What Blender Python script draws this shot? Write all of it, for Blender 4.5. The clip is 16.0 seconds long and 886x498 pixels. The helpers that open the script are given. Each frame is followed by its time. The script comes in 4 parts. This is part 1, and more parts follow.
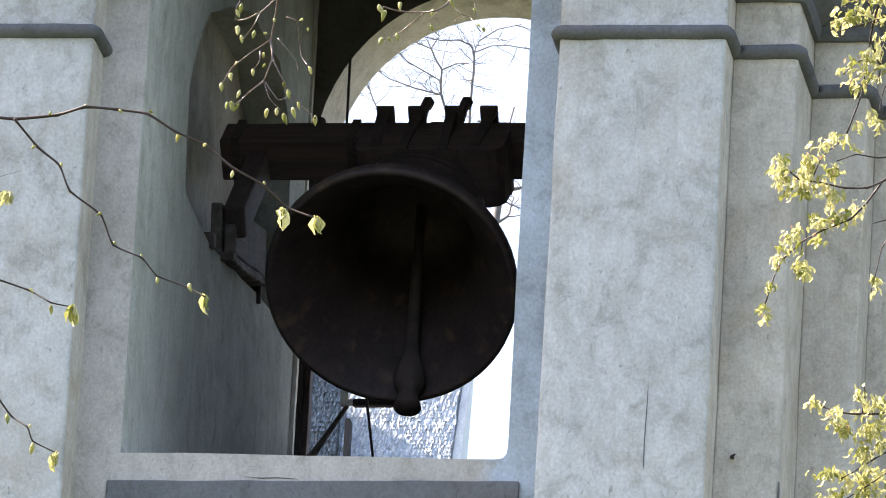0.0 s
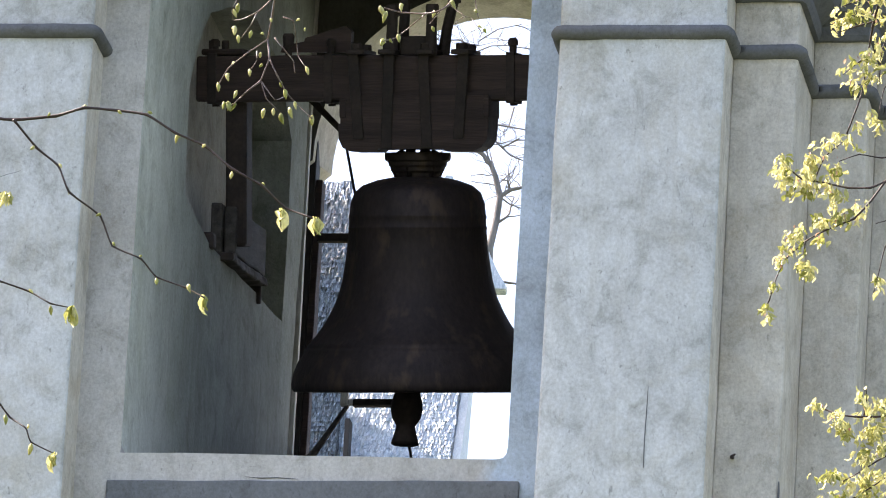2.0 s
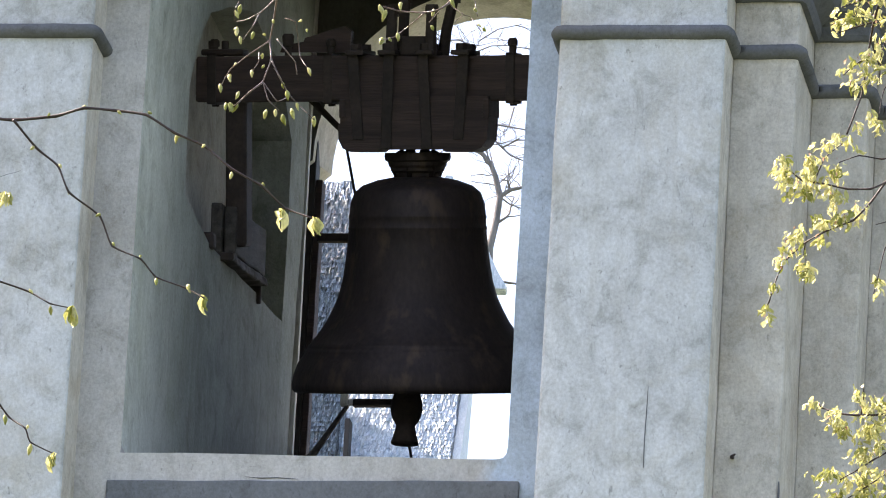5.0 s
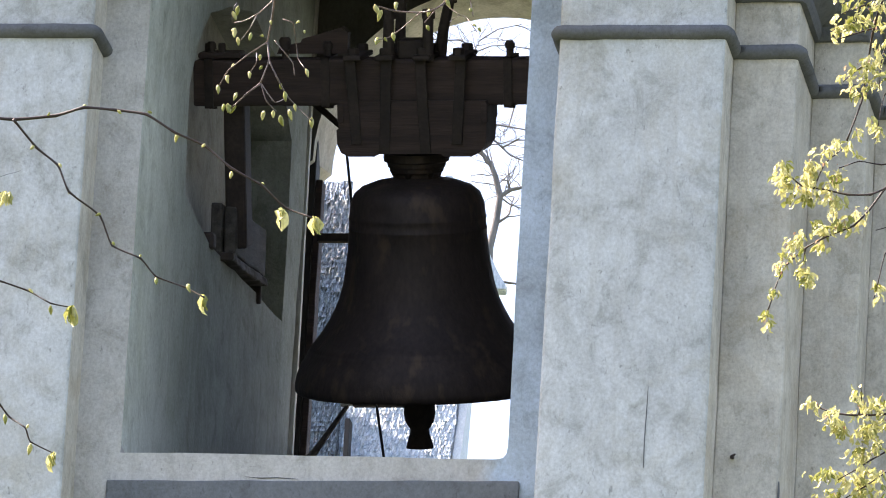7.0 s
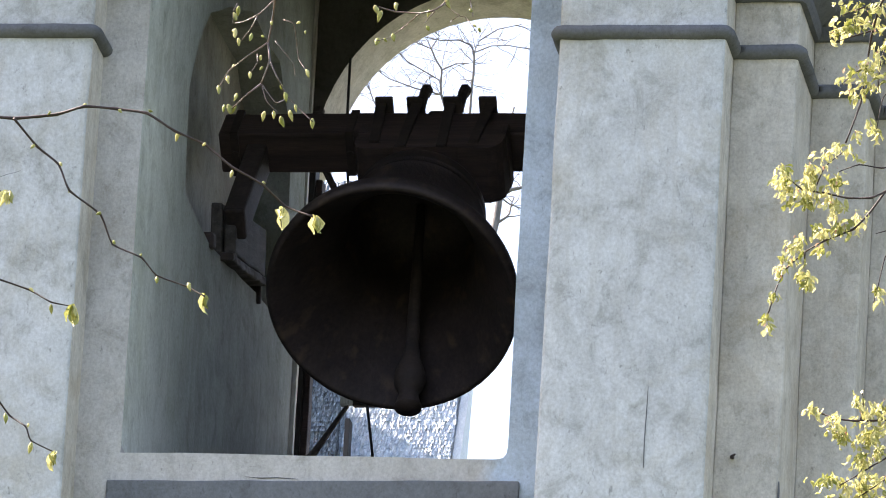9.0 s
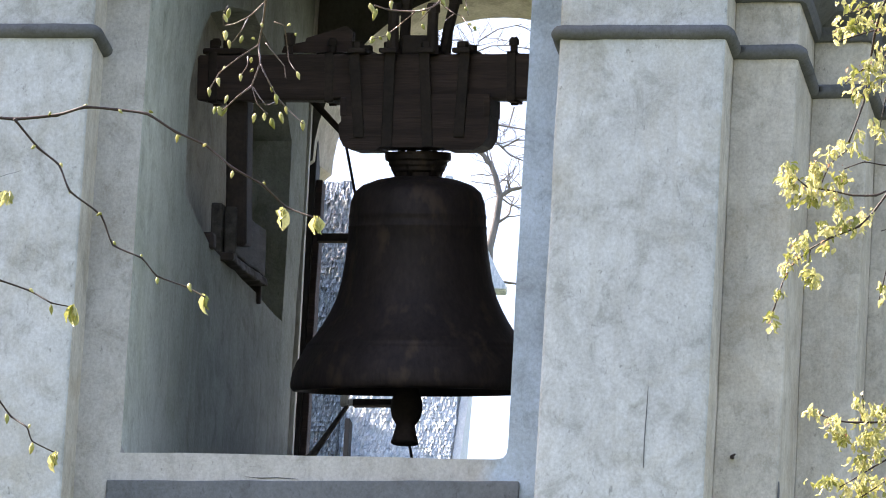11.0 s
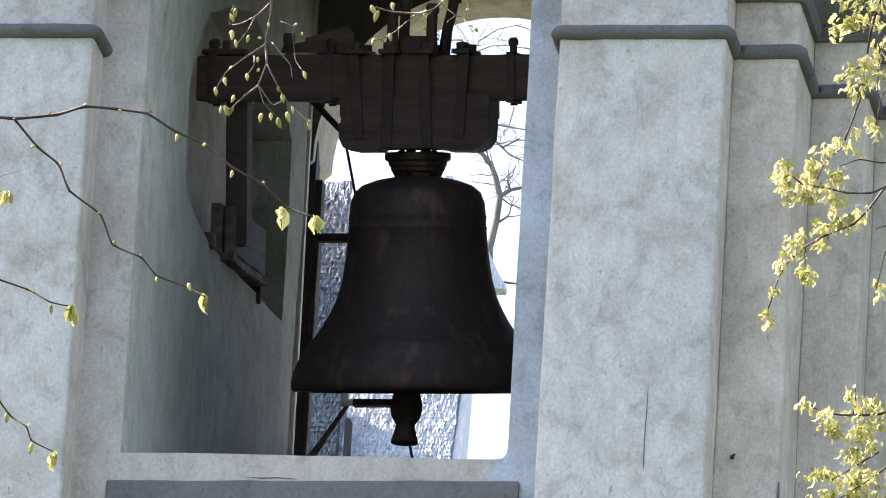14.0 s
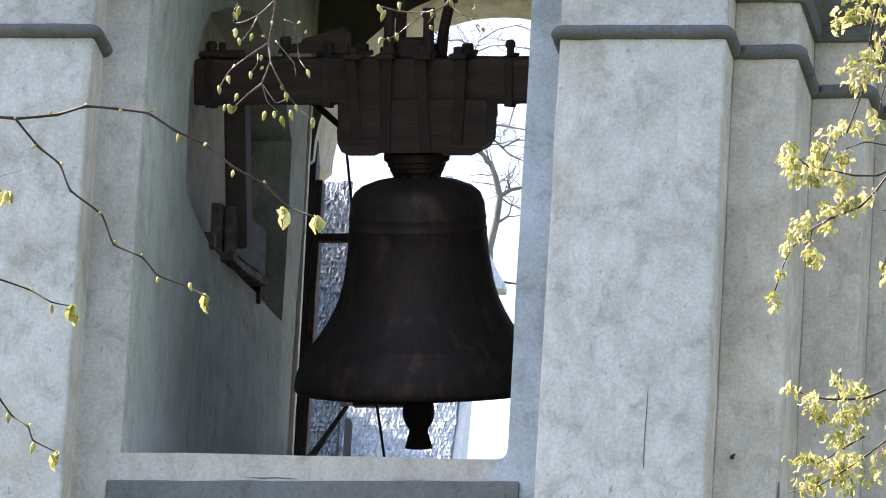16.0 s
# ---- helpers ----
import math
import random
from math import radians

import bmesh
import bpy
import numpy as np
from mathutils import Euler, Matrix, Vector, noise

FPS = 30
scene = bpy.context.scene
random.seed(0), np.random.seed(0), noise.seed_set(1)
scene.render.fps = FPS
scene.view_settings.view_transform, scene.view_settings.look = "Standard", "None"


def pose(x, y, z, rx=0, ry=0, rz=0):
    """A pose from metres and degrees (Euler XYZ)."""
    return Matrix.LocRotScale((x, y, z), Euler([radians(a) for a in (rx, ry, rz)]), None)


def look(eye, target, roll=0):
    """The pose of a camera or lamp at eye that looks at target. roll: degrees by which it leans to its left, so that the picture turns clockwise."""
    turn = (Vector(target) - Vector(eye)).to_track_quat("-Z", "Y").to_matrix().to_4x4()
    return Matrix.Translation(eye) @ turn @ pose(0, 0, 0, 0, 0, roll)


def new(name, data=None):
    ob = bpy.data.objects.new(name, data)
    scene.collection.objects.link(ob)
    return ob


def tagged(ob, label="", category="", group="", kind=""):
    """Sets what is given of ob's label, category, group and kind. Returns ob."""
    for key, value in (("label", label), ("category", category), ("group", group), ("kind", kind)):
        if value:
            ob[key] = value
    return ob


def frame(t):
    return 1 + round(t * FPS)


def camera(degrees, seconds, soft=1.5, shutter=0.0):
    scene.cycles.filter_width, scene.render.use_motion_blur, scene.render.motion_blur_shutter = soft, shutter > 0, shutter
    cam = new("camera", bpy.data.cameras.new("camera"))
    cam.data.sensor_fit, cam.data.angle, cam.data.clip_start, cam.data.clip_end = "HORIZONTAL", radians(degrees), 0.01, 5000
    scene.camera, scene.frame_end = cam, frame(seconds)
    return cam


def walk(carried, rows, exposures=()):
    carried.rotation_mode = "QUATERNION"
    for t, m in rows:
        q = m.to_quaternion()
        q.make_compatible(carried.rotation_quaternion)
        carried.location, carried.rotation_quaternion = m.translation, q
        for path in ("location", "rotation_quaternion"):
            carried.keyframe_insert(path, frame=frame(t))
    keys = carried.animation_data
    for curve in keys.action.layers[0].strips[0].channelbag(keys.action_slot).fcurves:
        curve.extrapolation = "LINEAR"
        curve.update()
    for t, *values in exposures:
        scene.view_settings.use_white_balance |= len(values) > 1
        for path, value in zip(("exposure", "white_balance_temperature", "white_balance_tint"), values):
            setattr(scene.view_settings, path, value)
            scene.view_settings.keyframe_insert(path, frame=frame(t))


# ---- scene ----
import mathutils
import mathutils.geometry

cam = camera(4.8, 16.0, soft=1.0)
EYE = (6.122, -34.719, 1.6)
VIEW = look(EYE, (0.0, 0.0, 14.084), 3.32)
walk(cam, [(0.0, VIEW), (16.0, VIEW)], exposures=[(0.0, 1.8, 7250, 21), (16.0, 1.8, 7250, 21)])

# ---- world and sun ----
SUN_EL, SUN_AZ = 48.0, -76.0        # azimuth from +y (behind the tower) towards +x
world = bpy.data.worlds.new("sky")
scene.world = world
world.use_nodes = True
wn = world.node_tree.nodes
wl = world.node_tree.links
sky = wn.new("ShaderNodeTexSky")
sky.sky_type = "NISHITA"
sky.sun_disc = False
sky.sun_elevation = radians(SUN_EL)
sky.sun_rotation = radians(SUN_AZ)
sky.air_density, sky.dust_density, sky.ozone_density = 1.0, 2.0, 1.0
wl.new(sky.outputs["Color"], wn["Background"].inputs["Color"])
wn["Background"].inputs["Strength"].default_value = 0.15

sun_data = bpy.data.lights.new("sun", "SUN")
sun_data.energy, sun_data.angle, sun_data.color = 5.0, radians(0.5), (1.0, 0.94, 0.84)
sun = new("sun", sun_data)
_az, _el = radians(SUN_AZ), radians(SUN_EL)
SUN_DIR = Vector((math.sin(_az) * math.cos(_el), math.cos(_az) * math.cos(_el), math.sin(_el)))
sun.matrix_world = look(Vector((0, 0, 40)) + SUN_DIR * 30, (0, 0, 40))


# ---- materials ----
def material(name, rough=0.8, metal=0.0):
    m = bpy.data.materials.new(name)
    m.use_nodes = True
    b = m.node_tree.nodes["Principled BSDF"]
    b.inputs["Roughness"].default_value = rough
    b.inputs["Metallic"].default_value = metal
    return m, m.node_tree.nodes, m.node_tree.links, b


def ramp(nodes, stops):
    r = nodes.new("ShaderNodeValToRGB")
    e = r.color_ramp.elements
    e[0].position, e[0].color = stops[0][0], (*stops[0][1], 1)
    e[1].position, e[1].color = stops[-1][0], (*stops[-1][1], 1)
    for p, c in stops[1:-1]:
        n = e.new(p)
        n.color = (*c, 1)
    return r


def noise_tex(nodes, links, scale, detail=6, stretch=(1, 1, 1), rough=0.55, coords="Object", shift=(0, 0, 0), warp=0.0):
    tc = nodes.new("ShaderNodeTexCoord")
    mp = nodes.new("ShaderNodeMapping")
    mp.inputs["Scale"].default_value = stretch
    mp.inputs["Location"].default_value = shift
    links.new(tc.outputs[coords], mp.inputs["Vector"])
    n = nodes.new("ShaderNodeTexNoise")
    n.inputs["Scale"].default_value = scale
    n.inputs["Detail"].default_value = detail
    n.inputs["Roughness"].default_value = rough
    n.inputs["Distortion"].default_value = warp
    links.new(mp.outputs["Vector"], n.inputs["Vector"])
    return n


def blend(nodes, links, a, b, fac, mode="MIX"):
    x = nodes.new("ShaderNodeMix")
    x.data_type, x.blend_type = "RGBA", mode
    for sock, v in (("A", a), ("B", b)):
        s = [i for i in x.inputs if i.name == sock and i.type == "RGBA"][0]
        if isinstance(v, tuple):
            s.default_value = (*v, 1)
        else:
            links.new(v, s)
    f = [i for i in x.inputs if i.name == "Factor" and i.type == "VALUE"][0]
    if isinstance(fac, float):
        f.default_value = fac
    else:
        links.new(fac, f)
    return [o for o in x.outputs if o.type == "RGBA"][0]


def bump(nodes, links, bsdf, height, strength, dist):
    bp = nodes.new("ShaderNodeBump")
    bp.inputs["Strength"].default_value, bp.inputs["Distance"].default_value = strength, dist
    links.new(height, bp.inputs["Height"])
    links.new(bp.outputs["Normal"], bsdf.inputs["Normal"])


def plaster(name, base, dark, warm, stain=0.5, wash_or_shade=None):
    """Old lime render: broad clouds, brushed blotches, ochre stains, faint runs of dirt and a few pits."""
    m, n, l, b = material(name, 0.93)
    cloud = noise_tex(n, l, 1.9, 9, rough=0.66, shift=(3.1, 0.7, 1.9), warp=0.7)
    c1 = ramp(n, [(0.33, dark), (0.50, base), (0.66, tuple(min(1, v * 1.10) for v in base))])
    l.new(cloud.outputs["Fac"], c1.inputs["Fac"])
    blot = noise_tex(n, l, 8.5, 10, (1, 1, 0.8), 0.72, shift=(0.4, 5.2, 2.2), warp=0.5)
    br = ramp(n, [(0.36, (0.66, 0.655, 0.63)), (0.46, (0.92, 0.92, 0.915)), (0.58, (1.06, 1.06, 1.065))])
    l.new(blot.outputs["Fac"], br.inputs["Fac"])
    c2 = blend(n, l, c1.outputs["Color"], br.outputs["Color"], 0.85, "MULTIPLY")
    ochre = noise_tex(n, l, 2.7, 9, (1, 1, 0.75), 0.7, shift=(7.7, 2.9, 4.4), warp=0.9)
    orr = ramp(n, [(0.50, (0, 0, 0)), (0.66, (stain, stain, stain))])
    l.new(ochre.outputs["Fac"], orr.inputs["Fac"])
    c3 = blend(n, l, c2, warm, orr.outputs["Color"])
    runs = noise_tex(n, l, 4.0, 7, (4.5, 4.5, 0.22))
    rr = ramp(n, [(0.50, (0, 0, 0)), (0.78, (stain * 0.7, stain * 0.7, stain * 0.7))])
    l.new(runs.outputs["Fac"], rr.inputs["Fac"])
    c4 = blend(n, l, c3, tuple(v * 0.86 for v in warm), rr.outputs["Color"])
    pits = noise_tex(n, l, 42.0, 7, (1, 1, 0.55), 0.68)
    pr = ramp(n, [(0.29, (0.85, 0.85, 0.85)), (0.385, (0, 0, 0))])
    l.new(pits.outputs["Fac"], pr.inputs["Fac"])
    c5 = blend(n, l, c4, tuple(v * 0.6 for v in dark), pr.outputs["Color"])
    grain = noise_tex(n, l, 85.0, 6, (1, 1, 0.8), 0.7)
    gr = ramp(n, [(0.32, (0.80, 0.80, 0.79)), (0.64, (1.06, 1.06, 1.06))])
    l.new(grain.outputs["Fac"], gr.inputs["Fac"])
    c6 = blend(n, l, c5, gr.outputs["Color"], 1.0, "MULTIPLY")
    if wash_or_shade:                              # a second limewash colour, or shade put in the colour, beyond (axis, place, width of the uneven edge, strength of its wander, tint)
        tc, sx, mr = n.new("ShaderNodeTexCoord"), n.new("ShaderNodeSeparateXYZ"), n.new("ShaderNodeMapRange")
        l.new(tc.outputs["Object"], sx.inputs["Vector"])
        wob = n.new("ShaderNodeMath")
        wob.operation, wob.inputs[1].default_value = "MULTIPLY_ADD", wash_or_shade[3]
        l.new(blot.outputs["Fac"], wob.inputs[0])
        l.new(sx.outputs[wash_or_shade[0]], wob.inputs[2])
        mr.inputs["From Min"].default_value, mr.inputs["From Max"].default_value = wash_or_shade[1] + wash_or_shade[3] * 0.5 - wash_or_shade[2] / 2, wash_or_shade[1] + wash_or_shade[3] * 0.5 + wash_or_shade[2] / 2
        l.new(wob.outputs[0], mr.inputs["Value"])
        tint = blend(n, l, (1.0, 1.0, 1.0), wash_or_shade[4], mr.outputs["Result"])
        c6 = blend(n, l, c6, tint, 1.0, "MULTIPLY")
    l.new(c6, b.inputs["Base Color"])
    hm = n.new("ShaderNodeMath")
    hm.operation = "ADD"
    mid = noise_tex(n, l, 22.0, 8, rough=0.62)
    l.new(mid.outputs["Fac"], hm.inputs[0])
    l.new(blot.outputs["Fac"], hm.inputs[1])
    bump(n, l, b, hm.outputs[0], 0.55, 0.012)
    return m


def streaky(name, c_lo, c_hi, rough, scale, stretch, metal=0.0, relief=0.3, dist=0.004, spots=None):
    """Wood, rust and other surfaces with two scales of stain."""
    m, n, l, b = material(name, rough, metal)
    a = noise_tex(n, l, scale, 8, stretch)
    r = ramp(n, [(0.3, c_lo), (0.7, c_hi)])
    l.new(a.outputs["Fac"], r.inputs["Fac"])
    f = noise_tex(n, l, scale * 7, 5, stretch)
    fr = ramp(n, [(0.3, (0.65, 0.65, 0.65)), (0.7, (1, 1, 1))])
    l.new(f.outputs["Fac"], fr.inputs["Fac"])
    col = blend(n, l, r.outputs["Color"], fr.outputs["Color"], 1.0, "MULTIPLY")
    if spots:
        s = noise_tex(n, l, scale * 1.3, 6, stretch)
        sr = ramp(n, [(0.56, (0, 0, 0)), (0.68, (1, 1, 1))])
        l.new(s.outputs["Fac"], sr.inputs["Fac"])
        col = blend(n, l, col, spots, sr.outputs["Color"])
    l.new(col, b.inputs["Base Color"])
    bump(n, l, b, f.outputs["Fac"], relief, dist)
    return m


PLASTER = plaster("lime_render", (0.555, 0.572, 0.583), (0.425, 0.432, 0.42), (0.43, 0.41, 0.355), 0.62)
PLASTER_BEIGE = plaster("beige_limewash", (0.70, 0.67, 0.63), (0.56, 0.53, 0.49), (0.54, 0.48, 0.41), 0.5)
PLASTER_STRIP = plaster("two_coloured_limewash", (0.50, 0.485, 0.47), (0.40, 0.385, 0.365), (0.41, 0.375, 0.335), 0.5, wash_or_shade=("X", 0.21, 0.08, 0.16, (0.84, 1.02, 1.24)))
PLASTER_WARM = plaster("ochre_stained_render", (0.58, 0.545, 0.495), (0.45, 0.42, 0.375), (0.46, 0.40, 0.32), 0.7)
PLASTER_FLANK = plaster("streaked_flank_render", (0.61, 0.572, 0.51), (0.49, 0.455, 0.40), (0.475, 0.41, 0.32), 0.8)
# daylight fading into the chamber is put in as a darker tint inwards
PLASTER_REVEAL = plaster("limewashed_reveal", (0.60, 0.625, 0.575), (0.48, 0.51, 0.455), (0.42, 0.44, 0.35), 0.6, wash_or_shade=("Y", 0.75, 0.95, 0.9, (0.50, 0.52, 0.53)))
INNER_SHADE = plaster("sooted_render", (0.11, 0.103, 0.098), (0.075, 0.07, 0.066), (0.085, 0.073, 0.062), 0.5)
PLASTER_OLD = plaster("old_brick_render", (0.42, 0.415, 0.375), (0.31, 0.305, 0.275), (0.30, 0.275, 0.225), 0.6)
GREY_PAINT = plaster("grey_moulding_paint", (0.135, 0.14, 0.155), (0.105, 0.11, 0.12), (0.12, 0.12, 0.115), 0.4)
PANEL_GREY = plaster("grey_apron_paint", (0.148, 0.158, 0.174), (0.118, 0.126, 0.138), (0.15, 0.15, 0.15), 0.4)
WOOD_DARK = streaky("tarred_oak", (0.028, 0.017, 0.0165), (0.075, 0.045, 0.042), 0.78, 6, (0.35, 4, 4), relief=0.8)
WOOD_GREY = streaky("weathered_oak", (0.03, 0.025, 0.024), (0.10, 0.088, 0.082), 0.85, 7, (4, 0.6, 4), relief=0.7)
IRON = streaky("forged_iron", (0.024, 0.018, 0.0175), (0.062, 0.042, 0.038), 0.8, 9, (1, 1, 1), 0.15, 0.5)
BRONZE = streaky("dark_patinated_bronze", (0.034, 0.025, 0.0255), (0.066, 0.046, 0.044), 0.64, 6, (1.5, 1.5, 0.7), 0.5, 0.6, 0.004, (0.086, 0.057, 0.045))
PALE_WHITE = streaky("flaking_white_paint", (0.55, 0.55, 0.53), (0.8, 0.8, 0.78), 0.7, 8, (3, 3, 0.6))
POST_DARK = streaky("blackened_post", (0.012, 0.011, 0.011), (0.035, 0.03, 0.028), 0.7, 8, (3, 3, 0.5))
ROPE = streaky("black_cable", (0.01, 0.01, 0.011), (0.025, 0.025, 0.026), 0.6, 30, (1, 1, 1))
TWIG = streaky("lime_twig_bark", (0.020, 0.011, 0.010), (0.060, 0.033, 0.028), 0.6, 40, (1, 1, 1), relief=0.5, dist=0.001)
# brighter copy of the bark: sunlight on the top twigs is in its colour
TWIG_SUNLIT = streaky("pale_lime_shoot", (0.045, 0.026, 0.021), (0.19, 0.125, 0.10), 0.28, 60, (1, 1, 1), relief=0.5, dist=0.001)
BARK = streaky("grey_bark", (0.15, 0.145, 0.14), (0.28, 0.265, 0.25), 0.9, 8, (3, 3, 0.7), relief=0.6)
# light and shade in the colour: slope shingles pale, wall shingles dark
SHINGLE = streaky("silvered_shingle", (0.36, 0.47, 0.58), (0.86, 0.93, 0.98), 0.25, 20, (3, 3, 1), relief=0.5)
SHINGLE_SHADED = streaky("blackened_shingle", (0.008, 0.012, 0.018), (0.30, 0.39, 0.48), 0.25, 22, (3, 3, 1), relief=0.5)
VERGE = streaky("bleached_board", (0.62, 0.68, 0.72), (0.80, 0.83, 0.84), 0.5, 12, (3, 3, 0.6))
GRASS = streaky("trodden_grass", (0.03, 0.05, 0.015), (0.09, 0.11, 0.04), 0.95, 2, (1, 1, 1), relief=0.8, dist=0.03)
ROOF = streaky("clay_tile", (0.14, 0.06, 0.04), (0.26, 0.11, 0.07), 0.8, 6, (1, 1, 1))


def leaf_material(name, lo, hi, glow):
    """A thin young leaf: light passes through it."""
    m, n, l, b = material(name, 0.42)
    oi = n.new("ShaderNodeObjectInfo")
    r = ramp(n, [(0.0, lo), (1.0, hi)])
    l.new(oi.outputs["Random"], r.inputs["Fac"])
    v = noise_tex(n, l, 160, 3)
    vr = ramp(n, [(0.3, (0.7, 0.7, 0.7)), (0.7, (1, 1, 1))])
    l.new(v.outputs["Fac"], vr.inputs["Fac"])
    c = blend(n, l, r.outputs["Color"], vr.outputs["Color"], 1.0, "MULTIPLY")
    l.new(c, b.inputs["Base Color"])
    t = n.new("ShaderNodeBsdfTranslucent")
    l.new(c, t.inputs["Color"])
    mx = n.new("ShaderNodeMixShader")
    mx.inputs["Fac"].default_value = glow
    l.new(b.outputs["BSDF"], mx.inputs[1])
    l.new(t.outputs["BSDF"], mx.inputs[2])
    l.new(mx.outputs["Shader"], n["Material Output"].inputs["Surface"])
    return m


LEAF = leaf_material("young_lime_leaf", (0.24, 0.27, 0.045), (0.90, 0.84, 0.42), 0.42)
BRACT = leaf_material("pinkish_bud_scale", (0.30, 0.15, 0.10), (0.58, 0.40, 0.28), 0.4)
BUD = leaf_material("opening_bud", (0.32, 0.35, 0.07), (0.74, 0.70, 0.32), 0.4)


# ---- mesh helpers ----
def mesh_of(name, bm, mat, smooth=False):
    bmesh.ops.recalc_face_normals(bm, faces=bm.faces)
    me = bpy.data.meshes.new(name)
    bm.to_mesh(me)
    bm.free()
    me.materials.append(mat)
    if smooth:
        for p in me.polygons:
            p.use_smooth = True
    if smooth == "edges":
        me.set_sharp_from_angle(angle=radians(24))
    return me


def thing(name, bm, mat, label="", category="", group="", kind="", smooth=False):
    return tagged(new(name, mesh_of(name, bm, mat, smooth)), label, category, group, kind)


def part(name, bm, mat, parent, label="", smooth=False):
    ob = new(name, mesh_of(name, bm, mat, smooth))
    ob.parent = parent
    return tagged(ob, label)


def box(bm, x0, x1, y0, y1, z0, z1, bevel=0.0, seg=2, m=None):
    r = bmesh.ops.create_cube(bm, size=1.0)
    vs = r["verts"]
    bmesh.ops.scale(bm, vec=(x1 - x0, y1 - y0, z1 - z0), verts=vs)
    bmesh.ops.translate(bm, vec=((x0 + x1) / 2, (y0 + y1) / 2, (z0 + z1) / 2), verts=vs)
    if bevel:
        es = list({e for v in vs for e in v.link_edges})
        g = bmesh.ops.bevel(bm, geom=es, offset=bevel, segments=seg, affect="EDGES", profile=0.5)
        vs = list({v for f in g["faces"] for v in f.verts} | {v for v in vs if v.is_valid})
    if m is not None:
        bmesh.ops.transform(bm, matrix=m, verts=vs)
    return bm


def rough_up(bm, step, amount, scale=6.0, axis=2):
    """Cut a block across every step metres and let its surface waver a little, like hand-laid render."""
    co = [v.co[axis] for v in bm.verts]
    a, top = min(co), max(co)
    nrm = Vector((0, 0, 0))
    nrm[axis] = 1
    p = a + step
    while p < top - step * 0.5:
        at = Vector((0, 0, 0))
        at[axis] = p
        bmesh.ops.bisect_plane(bm, geom=bm.verts[:] + bm.edges[:] + bm.faces[:], plane_co=at, plane_no=nrm)
        p += step
    for v in bm.verts:
        v.co += noise.noise_vector(v.co * scale) * amount + noise.noise_vector(v.co * scale * 2.7) * amount * 0.3
    return bm


def tube(bm, pts, radii, sides=6, cap=True):
    """A tapered tube along a line of points."""
    rings = []
    for i, p in enumerate(pts):
        p = Vector(p)
        d = (Vector(pts[min(i + 1, len(pts) - 1)]) - Vector(pts[max(i - 1, 0)])).normalized()
        a = d.cross(Vector((0.31, 0.2, 0.93))).normalized()
        b = d.cross(a)
        r = radii[i] if isinstance(radii, (list, tuple)) else radii
        rings.append([bm.verts.new(p + (a * math.cos(2 * math.pi * k / sides) + b * math.sin(2 * math.pi * k / sides)) * r) for k in range(sides)])
    for u, w in zip(rings, rings[1:]):
        for k in range(sides):
            bm.faces.new((u[k], u[(k + 1) % sides], w[(k + 1) % sides], w[k]))
    if cap:
        bm.faces.new(rings[0])
        bm.faces.new(rings[-1][::-1])
    return bm


def lathe(bm, profile, sides=64, closed=False):
    rings = []
    for r, z in profile:
        rings.append([bm.verts.new((r * math.cos(2 * math.pi * k / sides), r * math.sin(2 * math.pi * k / sides), z)) for k in range(sides)] if r > 1e-5 else [bm.verts.new((0, 0, z))])
    pairs = list(zip(rings, rings[1:])) + ([(rings[-1], rings[0])] if closed else [])
    for u, w in pairs:
        for k in range(sides):
            j = (k + 1) % sides
            q = [u[k % len(u)], u[j % len(u)], w[j % len(w)], w[k % len(w)]]
            q = [v for i, v in enumerate(q) if v not in q[:i]]
            if len(q) > 2:
                bm.faces.new(q)
    return bm


def moulding(bm, path, profile):
    """Sweep a profile of (outward, up) along a plan path of (x, y), with mitred corners; outward is to the path's right."""
    rings = []
    for i, p in enumerate(path):
        ds = []
        if i:
            ds.append((Vector(p) - Vector(path[i - 1])).normalized())
        if i < len(path) - 1:
            ds.append((Vector(path[i + 1]) - Vector(p)).normalized())
        ns = [Vector((d.y, -d.x)) for d in ds]
        n = sum(ns, Vector((0, 0))).normalized()
        n = n / max(0.3, n.dot(ns[0]))
        rings.append([bm.verts.new((p[0] + n.x * o, p[1] + n.y * o, z)) for o, z in profile])
    for u, w in zip(rings, rings[1:]):
        for k in range(len(profile)):
            j = (k + 1) % len(profile)
            bm.faces.new((u[k], u[j], w[j], w[k]))
    bm.faces.new(rings[0])
    bm.faces.new(rings[-1][::-1])
    return bm


def plate(bm, outer, hole, to3d, depth):
    """A slab cut from an outline with one hole; to3d(a, b, d) maps the outline and the depth d into space."""
    from_geo = [[Vector((a, b, 0)) for a, b in outer], [Vector((a, b, 0)) for a, b in hole]] if hole else [[Vector((a, b, 0)) for a, b in outer]]
    flat = [v for loop in from_geo for v in loop]
    tris = mathutils.geometry.tessellate_polygon(from_geo)
    fr = [bm.verts.new(to3d(v.x, v.y, 0)) for v in flat]
    bk = [bm.verts.new(to3d(v.x, v.y, depth)) for v in flat]
    for t in tris:
        bm.faces.new([fr[i] for i in t])
        bm.faces.new([bk[i] for i in reversed(t)])
    start = 0
    for loop in from_geo:
        k = len(loop)
        for i in range(k):
            j = (i + 1) % k
            bm.faces.new((fr[start + i], fr[start + j], bk[start + j], bk[start + i]))
        start += k
    return bm


# ---- ground ----
bm = bmesh.new()
bmesh.ops.create_grid(bm, x_segments=40, y_segments=40, size=1500)
thing("ground", bm, GRASS, "trodden churchyard grass round the tower", "ground", kind="structure")

# ---- tower: front ----
XL, XR, ZS = -1.115, 0.270, 13.31       # opening's jambs and sill
XC = (XL + XR) / 2
